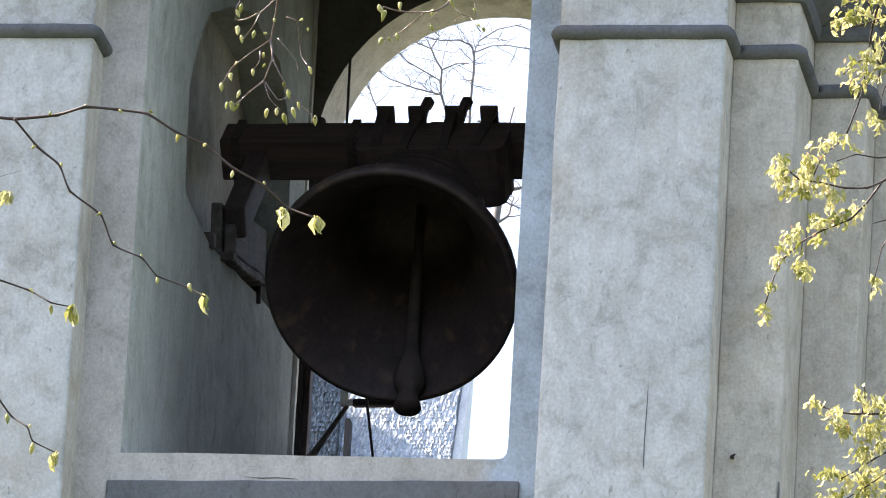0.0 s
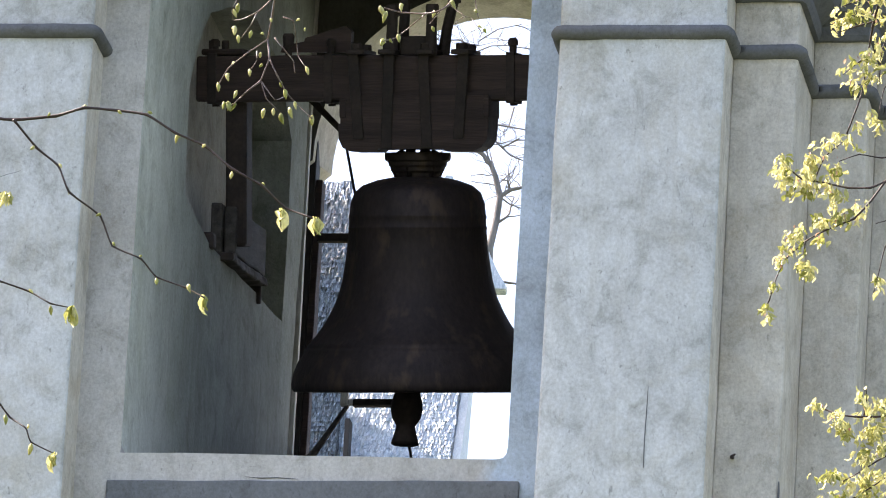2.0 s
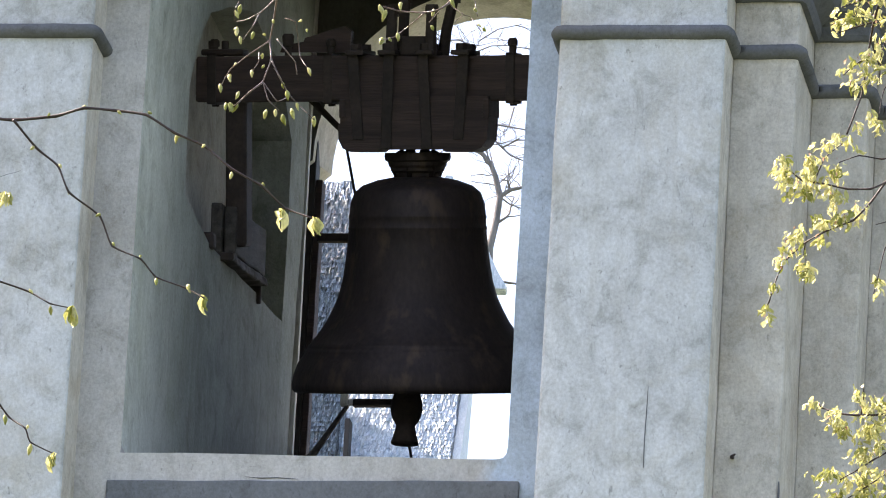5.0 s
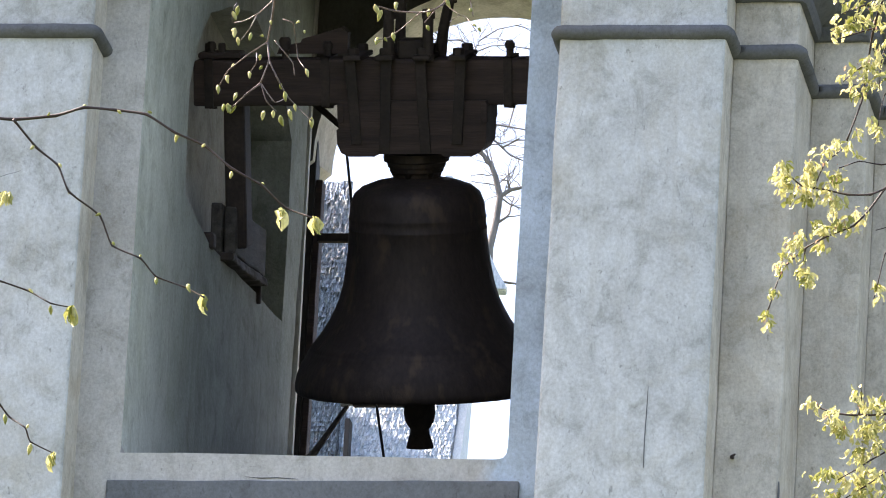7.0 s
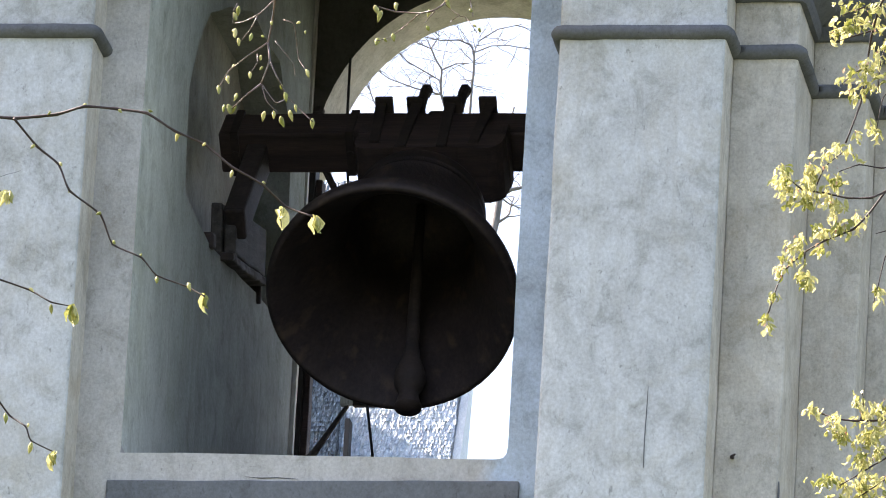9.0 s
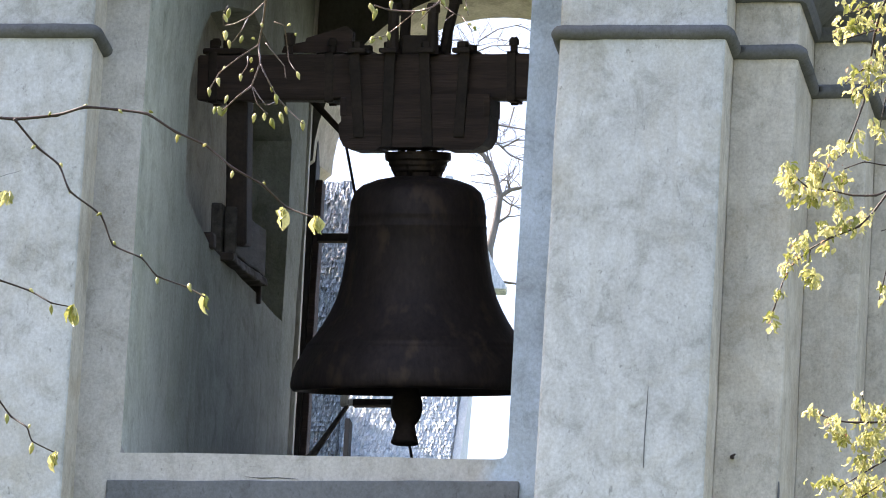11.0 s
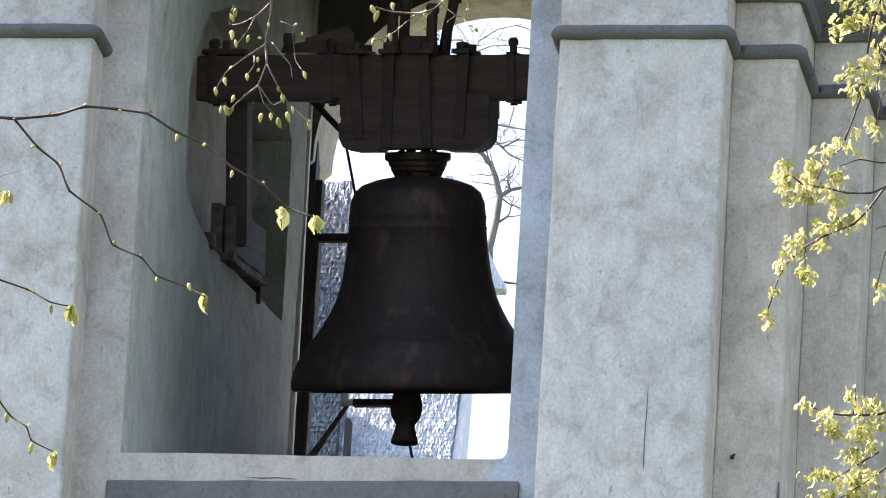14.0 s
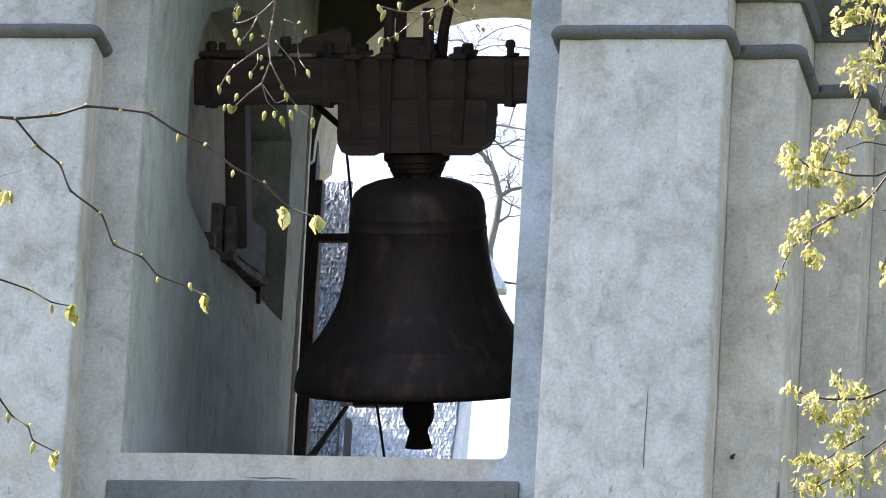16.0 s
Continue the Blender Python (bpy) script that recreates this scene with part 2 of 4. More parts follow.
ZC, RA = 15.61, (XR - XL) / 2           # arch springing and radius
ZLOW, ZTOP = 9.0, 17.4


def arch_outline(x0, x1, z0, zc, n=20):
    c, r = (x0 + x1) / 2, (x1 - x0) / 2
    pts = [(x0, z0 + 0.012), (x1 - 0.05, z0 - 0.010), (x1 - 0.018, z0 - 0.006), (x1 - 0.004, z0 + 0.010), (x1, z0 + 0.035)]
    return pts + [(c + r * math.cos(math.pi * i / n), zc + r * math.sin(math.pi * i / n)) for i in range(n + 1)]


def softened(bm, off=0.012):
    es = [e for e in bm.edges if len(e.link_faces) == 2 and e.calc_face_angle(0) > 0.6]
    bmesh.ops.bevel(bm, geom=es, offset=off, segments=3, affect="EDGES", profile=0.5)
    return bm


bm = bmesh.new()
plate(bm, [(-1.30, ZLOW), (0.43, ZLOW), (0.43, ZTOP), (-1.30, ZTOP)], arch_outline(XL, XR, ZS, ZC), lambda a, b, d: (a, d, b), 0.56)
softened(bm, 0.022)
rough_up(bm, 0.05, 0.0, 5.0, axis=0)
rough_up(bm, 0.05, 0.0035, 3.5)
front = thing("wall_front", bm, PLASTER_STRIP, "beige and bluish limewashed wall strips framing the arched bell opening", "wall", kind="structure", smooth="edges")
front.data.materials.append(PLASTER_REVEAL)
for p in front.data.polygons:             # the reveals are greener, their inward dimming put into the colour
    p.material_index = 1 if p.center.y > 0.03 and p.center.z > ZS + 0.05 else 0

bm = bmesh.new()
box(bm, -1.153, 0.321, -0.014, 0.03, 11.0, 13.216, 0.006)
rough_up(bm, 0.1, 0.004, 6.0, axis=0)
thing("apron_panel", bm, PANEL_GREY, "flat grey painted panel under the bell opening's sill", "panel", kind="structure")

# pilasters and the receding bays beside them
def bay(name, x0, x1, y0, y1, mat, label):
    b = bmesh.new()
    box(b, x0, x1, y0, y1, ZLOW, ZTOP, 0.016, 3)
    rough_up(b, 0.10, 0.0, 4.0, axis=0)
    rough_up(b, 0.08, 0.0042, 3.0)
    ob = thing(name, b, mat, label, "pilaster" if "pilaster" in name else "wall", kind="structure", smooth="edges")
    ob.data.materials.append(PLASTER_FLANK)
    for p in ob.data.polygons:            # the flanks are streaked ochre
        p.material_index = 1 if p.normal.x > 0.8 else 0
    return ob


bay("pilaster", -2.05, -1.273, -0.2, 0.2, PLASTER, "pale grey rendered pilaster beside the bell opening")
bay("pilaster", 0.407, 1.004, -0.2, 0.2, PLASTER, "pale grey rendered pilaster with stained patches")
bay("wall_bay_inner", 1.000, 1.235, 0.0, 0.5, PLASTER_WARM, "narrow stained render strip stepping back from the pilaster")
bay("wall_bay_outer", 1.231, 1.440, 0.4, 0.9, PLASTER_WARM, "second stained render strip stepping back")
bay("wall_bay_end", 1.436, 3.4, 0.62, 1.1, PLASTER_WARM, "plain stained render wall at the tower's side")
bay("wall_bay_far", -3.4, -2.046, 0.0, 0.4, PLASTER, "plain pale render wall beside the pilaster")

HALF_ROUND = [(-0.02, 14.797)] + [(0.031 * math.cos(radians(a)), 14.824 + 0.0265 * math.sin(radians(a))) for a in range(-90, 91, 15)] + [(-0.02, 14.851)]


def eased(path, r=0.022, step=0.03):
    """The path with its corners rounded and points every step metres."""
    out = [Vector(path[0])]
    for i in range(1, len(path)):
        p, q = Vector(path[i - 1]), Vector(path[i])
        d = (q - p).normalized()
        n = max(1, int((q - p).length / step))
        a, b = p + d * (r if i > 1 else 0), q - d * (r if i < len(path) - 1 else 0)
        for k in range(n + 1):
            out.append(a.lerp(b, k / n))
        if i < len(path) - 1:
            out.append(q + (b - q) * 0.3 + ((Vector(path[i + 1]) - q).normalized() * r) * 0.3)
    return [tuple(v) for k, v in enumerate(out) if k == 0 or (v - out[k - 1]).length > 1e-5]


def string_course(path, label, lift=0.0):
    b = bmesh.new()
    moulding(b, eased(path), [(o, z + lift) for o, z in HALF_ROUND])
    for v in b.verts:
        v.co += noise.noise_vector(v.co * 9) * 0.0035 + noise.noise_vector(v.co * 40) * 0.0012
    return thing("string_course", b, GREY_PAINT, label, "moulding", kind="structure", smooth=True)


STEPS = [(0.407, 0.0), (0.407, -0.2), (1.004, -0.2), (1.004, 0.0), (1.235, 0.0), (1.235, 0.4), (1.440, 0.4), (1.440, 0.62), (3.4, 0.62)]
string_course([(-2.05, -0.2), (-1.273, -0.2), (-1.273, 0.0)], "dark grey half-round string course on the pilaster", 0.016)
string_course(STEPS, "dark grey half-round string course following the stepped wall")
CORNICE = [(-0.02, 15.012), (0.02, 15.012), (0.03, 15.03), (0.03, 15.06), (0.05, 15.075), (0.085, 15.10), (0.10, 15.13), (0.10, 15.20), (0.14, 15.24), (0.14, 15.32), (-0.02, 15.34)]
for pth in (STEPS, [(-2.05, -0.2), (-1.273, -0.2), (-1.273, 0.0)]):
    bm = bmesh.new()
    moulding(bm, eased(pth, 0.012), [(o, z + (0.0 if pth is STEPS else 0.04)) for o, z in CORNICE])
    for v in bm.verts:
        v.co += noise.noise_vector(v.co * 9) * 0.003
    thing("cornice", bm, GREY_PAINT, "dark grey stepped cornice moulding over the pilaster", "moulding", kind="structure")

# ---- tower: bell chamber ----
YR = 3.22                                 # inner face of the rear wall
NICHE = [(0.85, 14.60), (1.36, 14.595), (1.65, 14.64), (2.45, 14.76), (2.86, 14.82), (2.87, 15.30), (2.84, 15.55), (2.50, 15.74),
         (1.90, 15.72), (1.45, 15.57), (1.13, 15.42), (0.97, 15.28), (0.87, 15.13), (0.80, 15.00), (0.82, 14.80)]


def side_wall(name, x, out):
    b = bmesh.new()
    plate(b, [(0.55, 12.6), (YR - 0.06, 12.6), (YR - 0.06, 16.7), (0.55, 16.7)], NICHE, lambda a, z, d: (x + out * d, a, z), 0.17)
    softened(b, 0.02)
    rough_up(b, 0.12, 0.0, 4.0, axis=1)
    rough_up(b, 0.12, 0.006, 3.0)
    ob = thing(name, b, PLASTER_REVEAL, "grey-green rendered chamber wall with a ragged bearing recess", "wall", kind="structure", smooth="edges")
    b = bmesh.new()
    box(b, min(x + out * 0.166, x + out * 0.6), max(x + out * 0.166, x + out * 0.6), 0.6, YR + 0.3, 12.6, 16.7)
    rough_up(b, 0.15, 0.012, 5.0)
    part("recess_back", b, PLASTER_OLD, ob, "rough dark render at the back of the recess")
    return ob


side_wall("wall_left", XL - 0.001, -1)
side_wall("wall_right", XR + 0.001, 1)

REAR = [(-1.175, 14.3), (0.237, 14.3)] + [(-0.4325 + 0.6695 * math.cos(math.pi * i / 28), 15.61 + 0.71 * math.sin(math.pi * i / 28)) for i in range(29)] + [(-1.175, 15.56)]
bm = bmesh.new()
plate(bm, [(-1.75, 12.6), (0.95, 12.6), (0.95, 17.4), (-1.75, 17.4)], REAR, lambda a, b, d: (a, YR + d, b), 0.28)
for v in bm.verts:                        # the reveal narrows outwards
    if v.co.y > YR + 0.1 and abs(v.co.x + 0.4325) < 0.7 and 14.2 < v.co.z < 16.4:
        v.co.x = -0.4325 + (v.co.x + 0.4325) * 0.96
        if v.co.z > 15.6:
            v.co.z = 15.65 + (v.co.z - 15.61) * 0.925
softened(bm, 0.01)
rear = thing("wall_rear", bm, PLASTER_BEIGE, "rear wall, toned dark inside for shade, with an arched opening to the sky", "wall", kind="structure")
rear.data.materials.append(INNER_SHADE)
# the chamber's shade on the inner face is put into its colour
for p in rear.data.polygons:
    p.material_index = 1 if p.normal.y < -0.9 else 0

bm = bmesh.new()
box(bm, -1.75, 0.95, 0.57, YR + 0.28, 12.9, 13.09, 0.01)
thing("floor", bm, WOOD_GREY, "rough boarded floor of the bell chamber", "floor", kind="structure")
bm = bmesh.new()
box(bm, -1.75, 0.95, 0.3, YR + 0.2, 16.62, 16.8, 0.01)
thing("ceiling", bm, WOOD_DARK, "dark boarded ceiling of the bell chamber", "ceiling", kind="structure")
# the rest of the tower, closed round and below
bm = bmesh.new()
box(bm, -3.4, 3.4, 1.0, YR + 0.45, -0.1, 12.7)
box(bm, -3.4, -1.7, 0.35, YR + 0.45, 12.7, ZTOP)
box(bm, 0.9, 3.4, 1.05, YR + 0.45, 12.7, ZTOP)
thing("tower_body", bm, PLASTER, "plain rendered tower mass round the chamber", "tower", kind="structure")
bm = bmesh.new()
box(bm, -3.4, 3.4, -0.1, 1.05, -0.1, ZLOW + 0.02)
thing("tower_base", bm, PLASTER, "plain rendered lower front of the tower", "tower", kind="structure")
bm = bmesh.new()
vs = [bm.verts.new(p) for p in ((-3.7, -0.5, ZTOP), (3.7, -0.5, ZTOP), (3.7, 4.0, ZTOP), (-3.7, 4.0, ZTOP), (0, 1.8, ZTOP + 1.6))]
bm.faces.new(vs[:4])
for i in range(4):
    bm.faces.new((vs[i], vs[(i + 1) % 4], vs[4]))
thing("tower_roof", bm, ROOF, "low clay-tiled tower roof", "roof", kind="structure")

# ---- chamber fittings ----
# added strip: its white stands for sunlight on the wall's rear edge
bm = bmesh.new()
vs = [bm.verts.new(p) for y in (YR - 0.045, YR - 0.012) for p in ((-1.170, y, 13.09), (-1.094, y, 13.09), (-1.112, y, 16.3), (-1.170, y, 16.3))]
for f in ((0, 1, 2, 3), (7, 6, 5, 4), (0, 4, 5, 1), (1, 5, 6, 2), (2, 6, 7, 3), (3, 7, 4, 0)):
    bm.faces.new([vs[k] for k in f])
rough_up(bm, 0.07, 0.0025, 5.0)
thing("edge_strip", bm, PALE_WHITE, "pale strip standing for the sunlit wall edge beside the rear opening", "trim", kind="structure", smooth="edges")
bm = bmesh.new()
box(bm, -1.150, -1.092, YR + 0.035, YR + 0.12, 13.09, 16.615, 0.004)
rough_up(bm, 0.2, 0.002, 5.0)
thing("timber_post", bm, POST_DARK, "blackened upright timber post by the rear opening", "post")
bm = bmesh.new()
box(bm, -1.089, -1.064, YR + 0.04, YR + 0.11, 13.09, 15.545, 0.004)
rough_up(bm, 0.1, 0.003, 7.0)
thing("timber_board", bm, WOOD_DARK, "dark brown upright board beside the blackened post", "board")

frame_bar = tagged(new("hammer_bracket"), "black iron striking bracket on the rear post", "bracket")
bm = bmesh.new()
box(bm, -1.03, -0.60, YR - 0.19, YR - 0.165, 15.205, 15.24, 0.004)
part("upper_bar", bm, IRON, frame_bar)
bm = bmesh.new()
box(bm, -0.85, -0.645, YR - 0.20, YR - 0.165, 14.535, 14.562, 0.004)
part("lower_bar", bm, IRON, frame_bar)
bm = bmesh.new()
box(bm, -0.678, -0.645, YR - 0.199, YR - 0.166, 14.564, 15.203, 0.004)
part("upright", bm, IRON, frame_bar)
bm = bmesh.new()
tube(bm, [(-1.03, YR - 0.18, 14.30), (-0.98, YR - 0.18, 14.365), (-0.872, YR - 0.18, 14.54)], [0.016, 0.013, 0.009], 8)
part("brace", bm, WOOD_GREY, frame_bar)
bm = bmesh.new()
box(bm, -0.900, -0.868, YR - 0.2, YR - 0.17, 14.535, 14.605, 0.008)
box(bm, -0.868, -0.850, YR - 0.195, YR - 0.175, 14.54, 14.56)
part("white_insulator", bm, PALE_WHITE, frame_bar, "small white porcelain piece")

# timber and irons that carry the bearing, in the recess
bearing = tagged(new("bearing_block"), "weathered oak bearing block with iron straps in the wall recess", "bearing")
bearing.matrix_world = pose(-1.175, 1.62, 14.655, 12)
for k, (xa, xb) in enumerate(((0.004, 0.048), (0.052, 0.096))):
    bm = bmesh.new()
    box(bm, xa, xb, 0.04 + 0.02 * k, 0.72 - 0.03 * k, 0.0, 0.19 - 0.012 * k, 0.008)
    rough_up(bm, 0.1, 0.006, 8.0, axis=1)
    part("plank", bm, WOOD_GREY, bearing)
bm = bmesh.new()
box(bm, 0.02, 0.075, 0.71, 0.735, -0.10, 0.16, 0.006)
part("iron_strap", bm, IRON, bearing)
bm = bmesh.new()
box(bm, 0.01, 0.10, -0.02, 0.72, -0.035, -0.004, 0.006)
rough_up(bm, 0.04, 0.010, 14.0, axis=1)
part("iron_shoe", bm, IRON, bearing)
bm = bmesh.new()
box(bm, 0.02, 0.075, -0.27, -0.20, -0.02, 0.04, 0.012)
part("wedge", bm, IRON, bearing, "rusty iron wedge")

# ---- the bell with its headstock ----
PX, PY, PZ = -0.411, 1.75, 14.839
bell = tagged(new("church_bell"), "dark patinated bronze bell swinging under a tarred oak headstock", "bell")

OUT = [(0.0, 0.150), (0.085, 0.150), (0.150, 0.138), (0.205, 0.118), (0.236, 0.092), (0.250, 0.052), (0.254, 0.010), (0.2565, 0.006), (0.257, -0.002), (0.255, -0.008),
       (0.256, -0.034), (0.2585, -0.037), (0.259, -0.044), (0.257, -0.048), (0.262, -0.11), (0.268, -0.16), (0.281, -0.24), (0.298, -0.30), (0.318, -0.345), (0.342, -0.39), (0.378, -0.442),
       (0.402, -0.470), (0.407, -0.474), (0.412, -0.484), (0.413, -0.490), (0.419, -0.494), (0.423, -0.503), (0.424, -0.508), (0.446, -0.54), (0.462, -0.58), (0.470, -0.620), (0.469, -0.640),
       (0.460, -0.651), (0.449, -0.652)]
INN = [(0.442, -0.645), (0.412, -0.60), (0.365, -0.52), (0.315, -0.42), (0.27, -0.32), (0.245, -0.2), (0.232, -0.05), (0.215, 0.05), (0.15, 0.10), (0.0, 0.11)]
bm = bmesh.new()
lathe(bm, OUT + INN, 72)
part("bell_body", bm, BRONZE, bell, smooth=True)
bm = bmesh.new()
lathe(bm, [(0.0, 0.240), (0.122, 0.240), (0.124, 0.228), (0.122, 0.212), (0.110, 0.205), (0.108, 0.192), (0.101, 0.184), (0.099, 0.172), (0.086, 0.164), (0.083, 0.146), (0.0, 0.140)], 32)
part("crown", bm, BRONZE, bell, "stepped bronze crown")
for k in range(6):
    a = math.pi * k / 3 + 0.3
    bm = bmesh.new()
    tube(bm, [(0.05 * math.cos(a), 0.05 * math.sin(a), 0.245), (0.092 * math.cos(a), 0.092 * math.sin(a), 0.220), (0.090 * math.cos(a), 0.090 * math.sin(a), 0.185), (0.074 * math.cos(a), 0.074 * math.sin(a), 0.152)], 0.014, 8)
    part("canon", bm, BRONZE, bell, smooth=True)

BY, BZ, BH = -0.050, 0.478, 0.085          # headstock's beam: depth, height, half thickness
UP = 0.037                                # the headstock sits this much higher over the pivot
bm = bmesh.new()
box(bm, -0.815, 0.872, BY - BH, BY + BH, BZ - BH, BZ + BH, 0.010, 2)
rough_up(bm, 0.06, 0.004, 7.0, axis=0)
part("headstock_beam", bm, WOOD_DARK, bell, "tarred square oak beam")
bm = bmesh.new()
outl = [(-0.262, 0.412), (-0.264, 0.31), (-0.272, 0.305), (-0.270, 0.25), (-0.255, 0.218), (-0.225, 0.205), (-0.13, 0.205), (-0.12, 0.215), (0.12, 0.215), (0.13, 0.205), (0.235, 0.205), (0.268, 0.222), (0.287, 0.25), (0.292, 0.30), (0.292, 0.412)]
plate(bm, outl, None, lambda a, b, d: (a, BY - 0.115 + d, b), 0.23)
softened(bm, 0.006)
part("headstock_block", bm, WOOD_DARK, bell, "rounded oak block bolted under the beam")
for xx in (-0.255, 0.285):                # short notched cheeks at the block's ends
    bm = bmesh.new()
    box(bm, xx - 0.012, xx + 0.012, BY - 0.12, BY + 0.12, 0.33, 0.40, 0.004)
    part("cheek", bm, WOOD_DARK, bell)

# straps: down the front and back, a plate over the top, nuts
for i, xx in enumerate((-0.205, -0.085, 0.055, 0.19)):
    for s in (-1, 1):
        bm = bmesh.new()
        yo = BY + s * 0.118
        lowz = 0.215 if i in (1, 2) else 0.25
        tilt = (-0.012, 0.006, -0.008, 0.012)[i]
        box(bm, xx - 0.020, xx + 0.020, yo - 0.007, yo + 0.007, lowz, 0.566, 0.003)
        for v in bm.verts:
            v.co.x += tilt * (v.co.z - 0.4) / 0.18
        part("strap", bm, IRON, bell, "flat forged iron strap")
    bm = bmesh.new()
    box(bm, xx - 0.034, xx + 0.034, BY - 0.145, BY + 0.135, BZ + BH + 0.001, BZ + BH + 0.02, 0.005)
    part("top_plate", bm, IRON, bell, "iron plate across the beam")
    for s in (-1, 1):
        bm = bmesh.new()
        lathe(bm, [(0, 0.608), (0.019, 0.608), (0.022, 0.603), (0.022, 0.578), (0, 0.578)], 6)
        bmesh.ops.translate(bm, vec=(xx, BY + s * 0.10, 0), verts=bm.verts)
        part("nut", bm, IRON, bell)
for xx, yy, top, lean in ((-0.074, -0.095, 0.745, 0.004), (-0.062, 0.085, 0.79, 0.012), (0.074, -0.095, 0.745, 0.004), (0.090, 0.085, 0.79, 0.045)):
    bm = bmesh.new()
    tube(bm, [(xx, BY + yy, 0.56), (xx + lean * 0.3, BY + yy, 0.66), (xx + lean, BY + yy * 0.95, top)], [0.024, 0.020, 0.020], 10)
    rod = part("tie_rod", bm, IRON, bell, "long threaded iron tie rod")
    bm = bmesh.new()
    lathe(bm, [(0, 0.022), (0.021, 0.022), (0.025, 0.014), (0.025, -0.015), (0, -0.015)], 6)
    bmesh.ops.translate(bm, vec=(xx + lean * 0.95, BY + yy * 0.95, top - 0.015), verts=bm.verts)
    part("rod_nut", bm, IRON, rod)
bm = bmesh.new()
box(bm, -0.05, 0.07, BY - 0.06, BY + 0.06, 0.560, 0.635, 0.012)
part("saddle_block", bm, IRON, bell)
for xx in (-0.755, -0.315, 0.37, 0.83):      # rings clamped round the beam
    bm = bmesh.new()
    for y0, y1, z0, z1 in ((-0.093, -0.083, -0.094, 0.094), (0.083, 0.093, -0.094, 0.094), (-0.093, 0.093, 0.084, 0.094), (-0.093, 0.093, -0.094, -0.084)):
        box(bm, xx - 0.016, xx + 0.016, BY + y0, BY + y1, BZ + z0, BZ + z1, 0.002)
    band = part("clamp_band", bm, IRON, bell)
    bm = bmesh.new()
    lathe(bm, [(0, 0.628), (0.012, 0.628), (0.019, 0.618), (0.019, 0.600), (0.014, 0.598), (0.014, 0.560), (0, 0.560)], 8)
    bmesh.ops.translate(bm, vec=(xx, BY - 0.02, 0), verts=bm.verts)
    part("bolt", bm, IRON, band)
    bm = bmesh.new()
    tube(bm, [(xx, BY, 0.395), (xx, BY, 0.376)], 0.015, 8)
    part("bolt_end", bm, IRON, band)
for xx in (-0.672, 0.73):                 # cranked arms down to the pivots
    bm = bmesh.new()
    box(bm, xx - 0.040, xx + 0.040, BY - 0.04, BY + 0.09, -0.11, 0.46, 0.012)
    arm = part("crank_arm", bm, IRON, bell, "forged crank arm from beam to pivot")
    bm = bmesh.new()
    tube(bm, [(xx, 0, 0), (xx + (0.10 if xx > 0 else -0.09), 0, 0)], 0.024, 14)
    part("gudgeon", bm, IRON, arm)
# lever with the pull rope's eye, on the beam's rear
bm = bmesh.new()
lev = [(-0.515, 0.578), (-0.25, 0.578), (-0.245, 0.655), (-0.268, 0.676), (-0.42, 0.632), (-0.425, 0.618), (-0.505, 0.602)]
plate(bm, lev, None, lambda a, b, d: (a, BY + 0.02 + d, b), 0.055)
softened(bm, 0.004)
part("rope_lever", bm, WOOD_DARK, bell, "slanting wooden lever board for the rope")
bm = bmesh.new()
lathe(bm, [(0, 0.646), (0.016, 0.646), (0.023, 0.636), (0.020, 0.60), (0.013, 0.596), (0.013, 0.560), (0, 0.560)], 10)
bmesh.ops.translate(bm, vec=(-0.47, BY - 0.055, 0), verts=bm.verts)
part("lever_bolt", bm, IRON, bell)
bm = bmesh.new()
box(bm, -0.80, -0.64, BY - 0.06, BY + 0.06, 0.566, 0.590, 0.008)
part("wedge_board", bm, WOOD_DARK, bell)
for xx in (-0.765, -0.715):
    bm = bmesh.new()
    lathe(bm, [(0, 0.622), (0.012, 0.622), (0.014, 0.616), (0.014, 0.588), (0, 0.588)], 8)
    bmesh.ops.translate(bm, vec=(xx, BY - 0.02, 0), verts=bm.verts)
    part("wedge_nut", bm, IRON, bell)
bm = bmesh.new()
tube(bm, [(-0.425, 0.03, 0.42), (-0.312, 0.20, 0.279)], [0.014, 0.012], 8)
tube(bm, [(-0.312, 0.20, 0.281), (-0.306, 0.203, 0.24)], [0.010, 0.008], 8)
part("stay_rod", bm, IRON, bell, "slanting iron stay rod")
for ob in bell.children:                  # everything but the bell, its crown and canons
    if ob.name.split(".")[0] not in ("bell_body", "crown", "canon", "crank_arm"):
        ob.data.transform(Matrix.Translation((0, 0, UP)))
        for sub in ob.children:
            sub.data.transform(Matrix.Translation((0, 0, UP)))

# ---- clapper, hung inside the bell ----
CZ = 0.09
bm = bmesh.new()
lathe(bm, [(0, 0.0), (0.018, 0.0), (0.020, -0.30), (0.026, -0.66), (0.034, -0.72), (0.048, -0.765), (0.058, -0.80), (0.060, -0.825), (0.054, -0.855), (0.042, -0.876), (0.035, -0.886), (0.037, -0.90), (0.051, -0.950), (0.051, -0.956), (0, -0.962)], 24)
clapper = part("clapper", bm, IRON, bell, "forged iron clapper with ball and flared tail", smooth=True)

# ---- pull cable behind the bell ----
cable = tagged(new("pull_cable"), "thin black pull cable hanging behind the bell", "cable")
bm = bmesh.new()
tube(bm, [(0, 0, 0.35), (0, 0, 0), (0.05, 0, -0.45), (0.12, 0, -0.95), (0.168, 0, -1.27), (0.19, 0, -1.5), (0.20, 0, -2.3)], 0.0055, 6)
part("strand", bm, ROPE, cable, smooth=True)

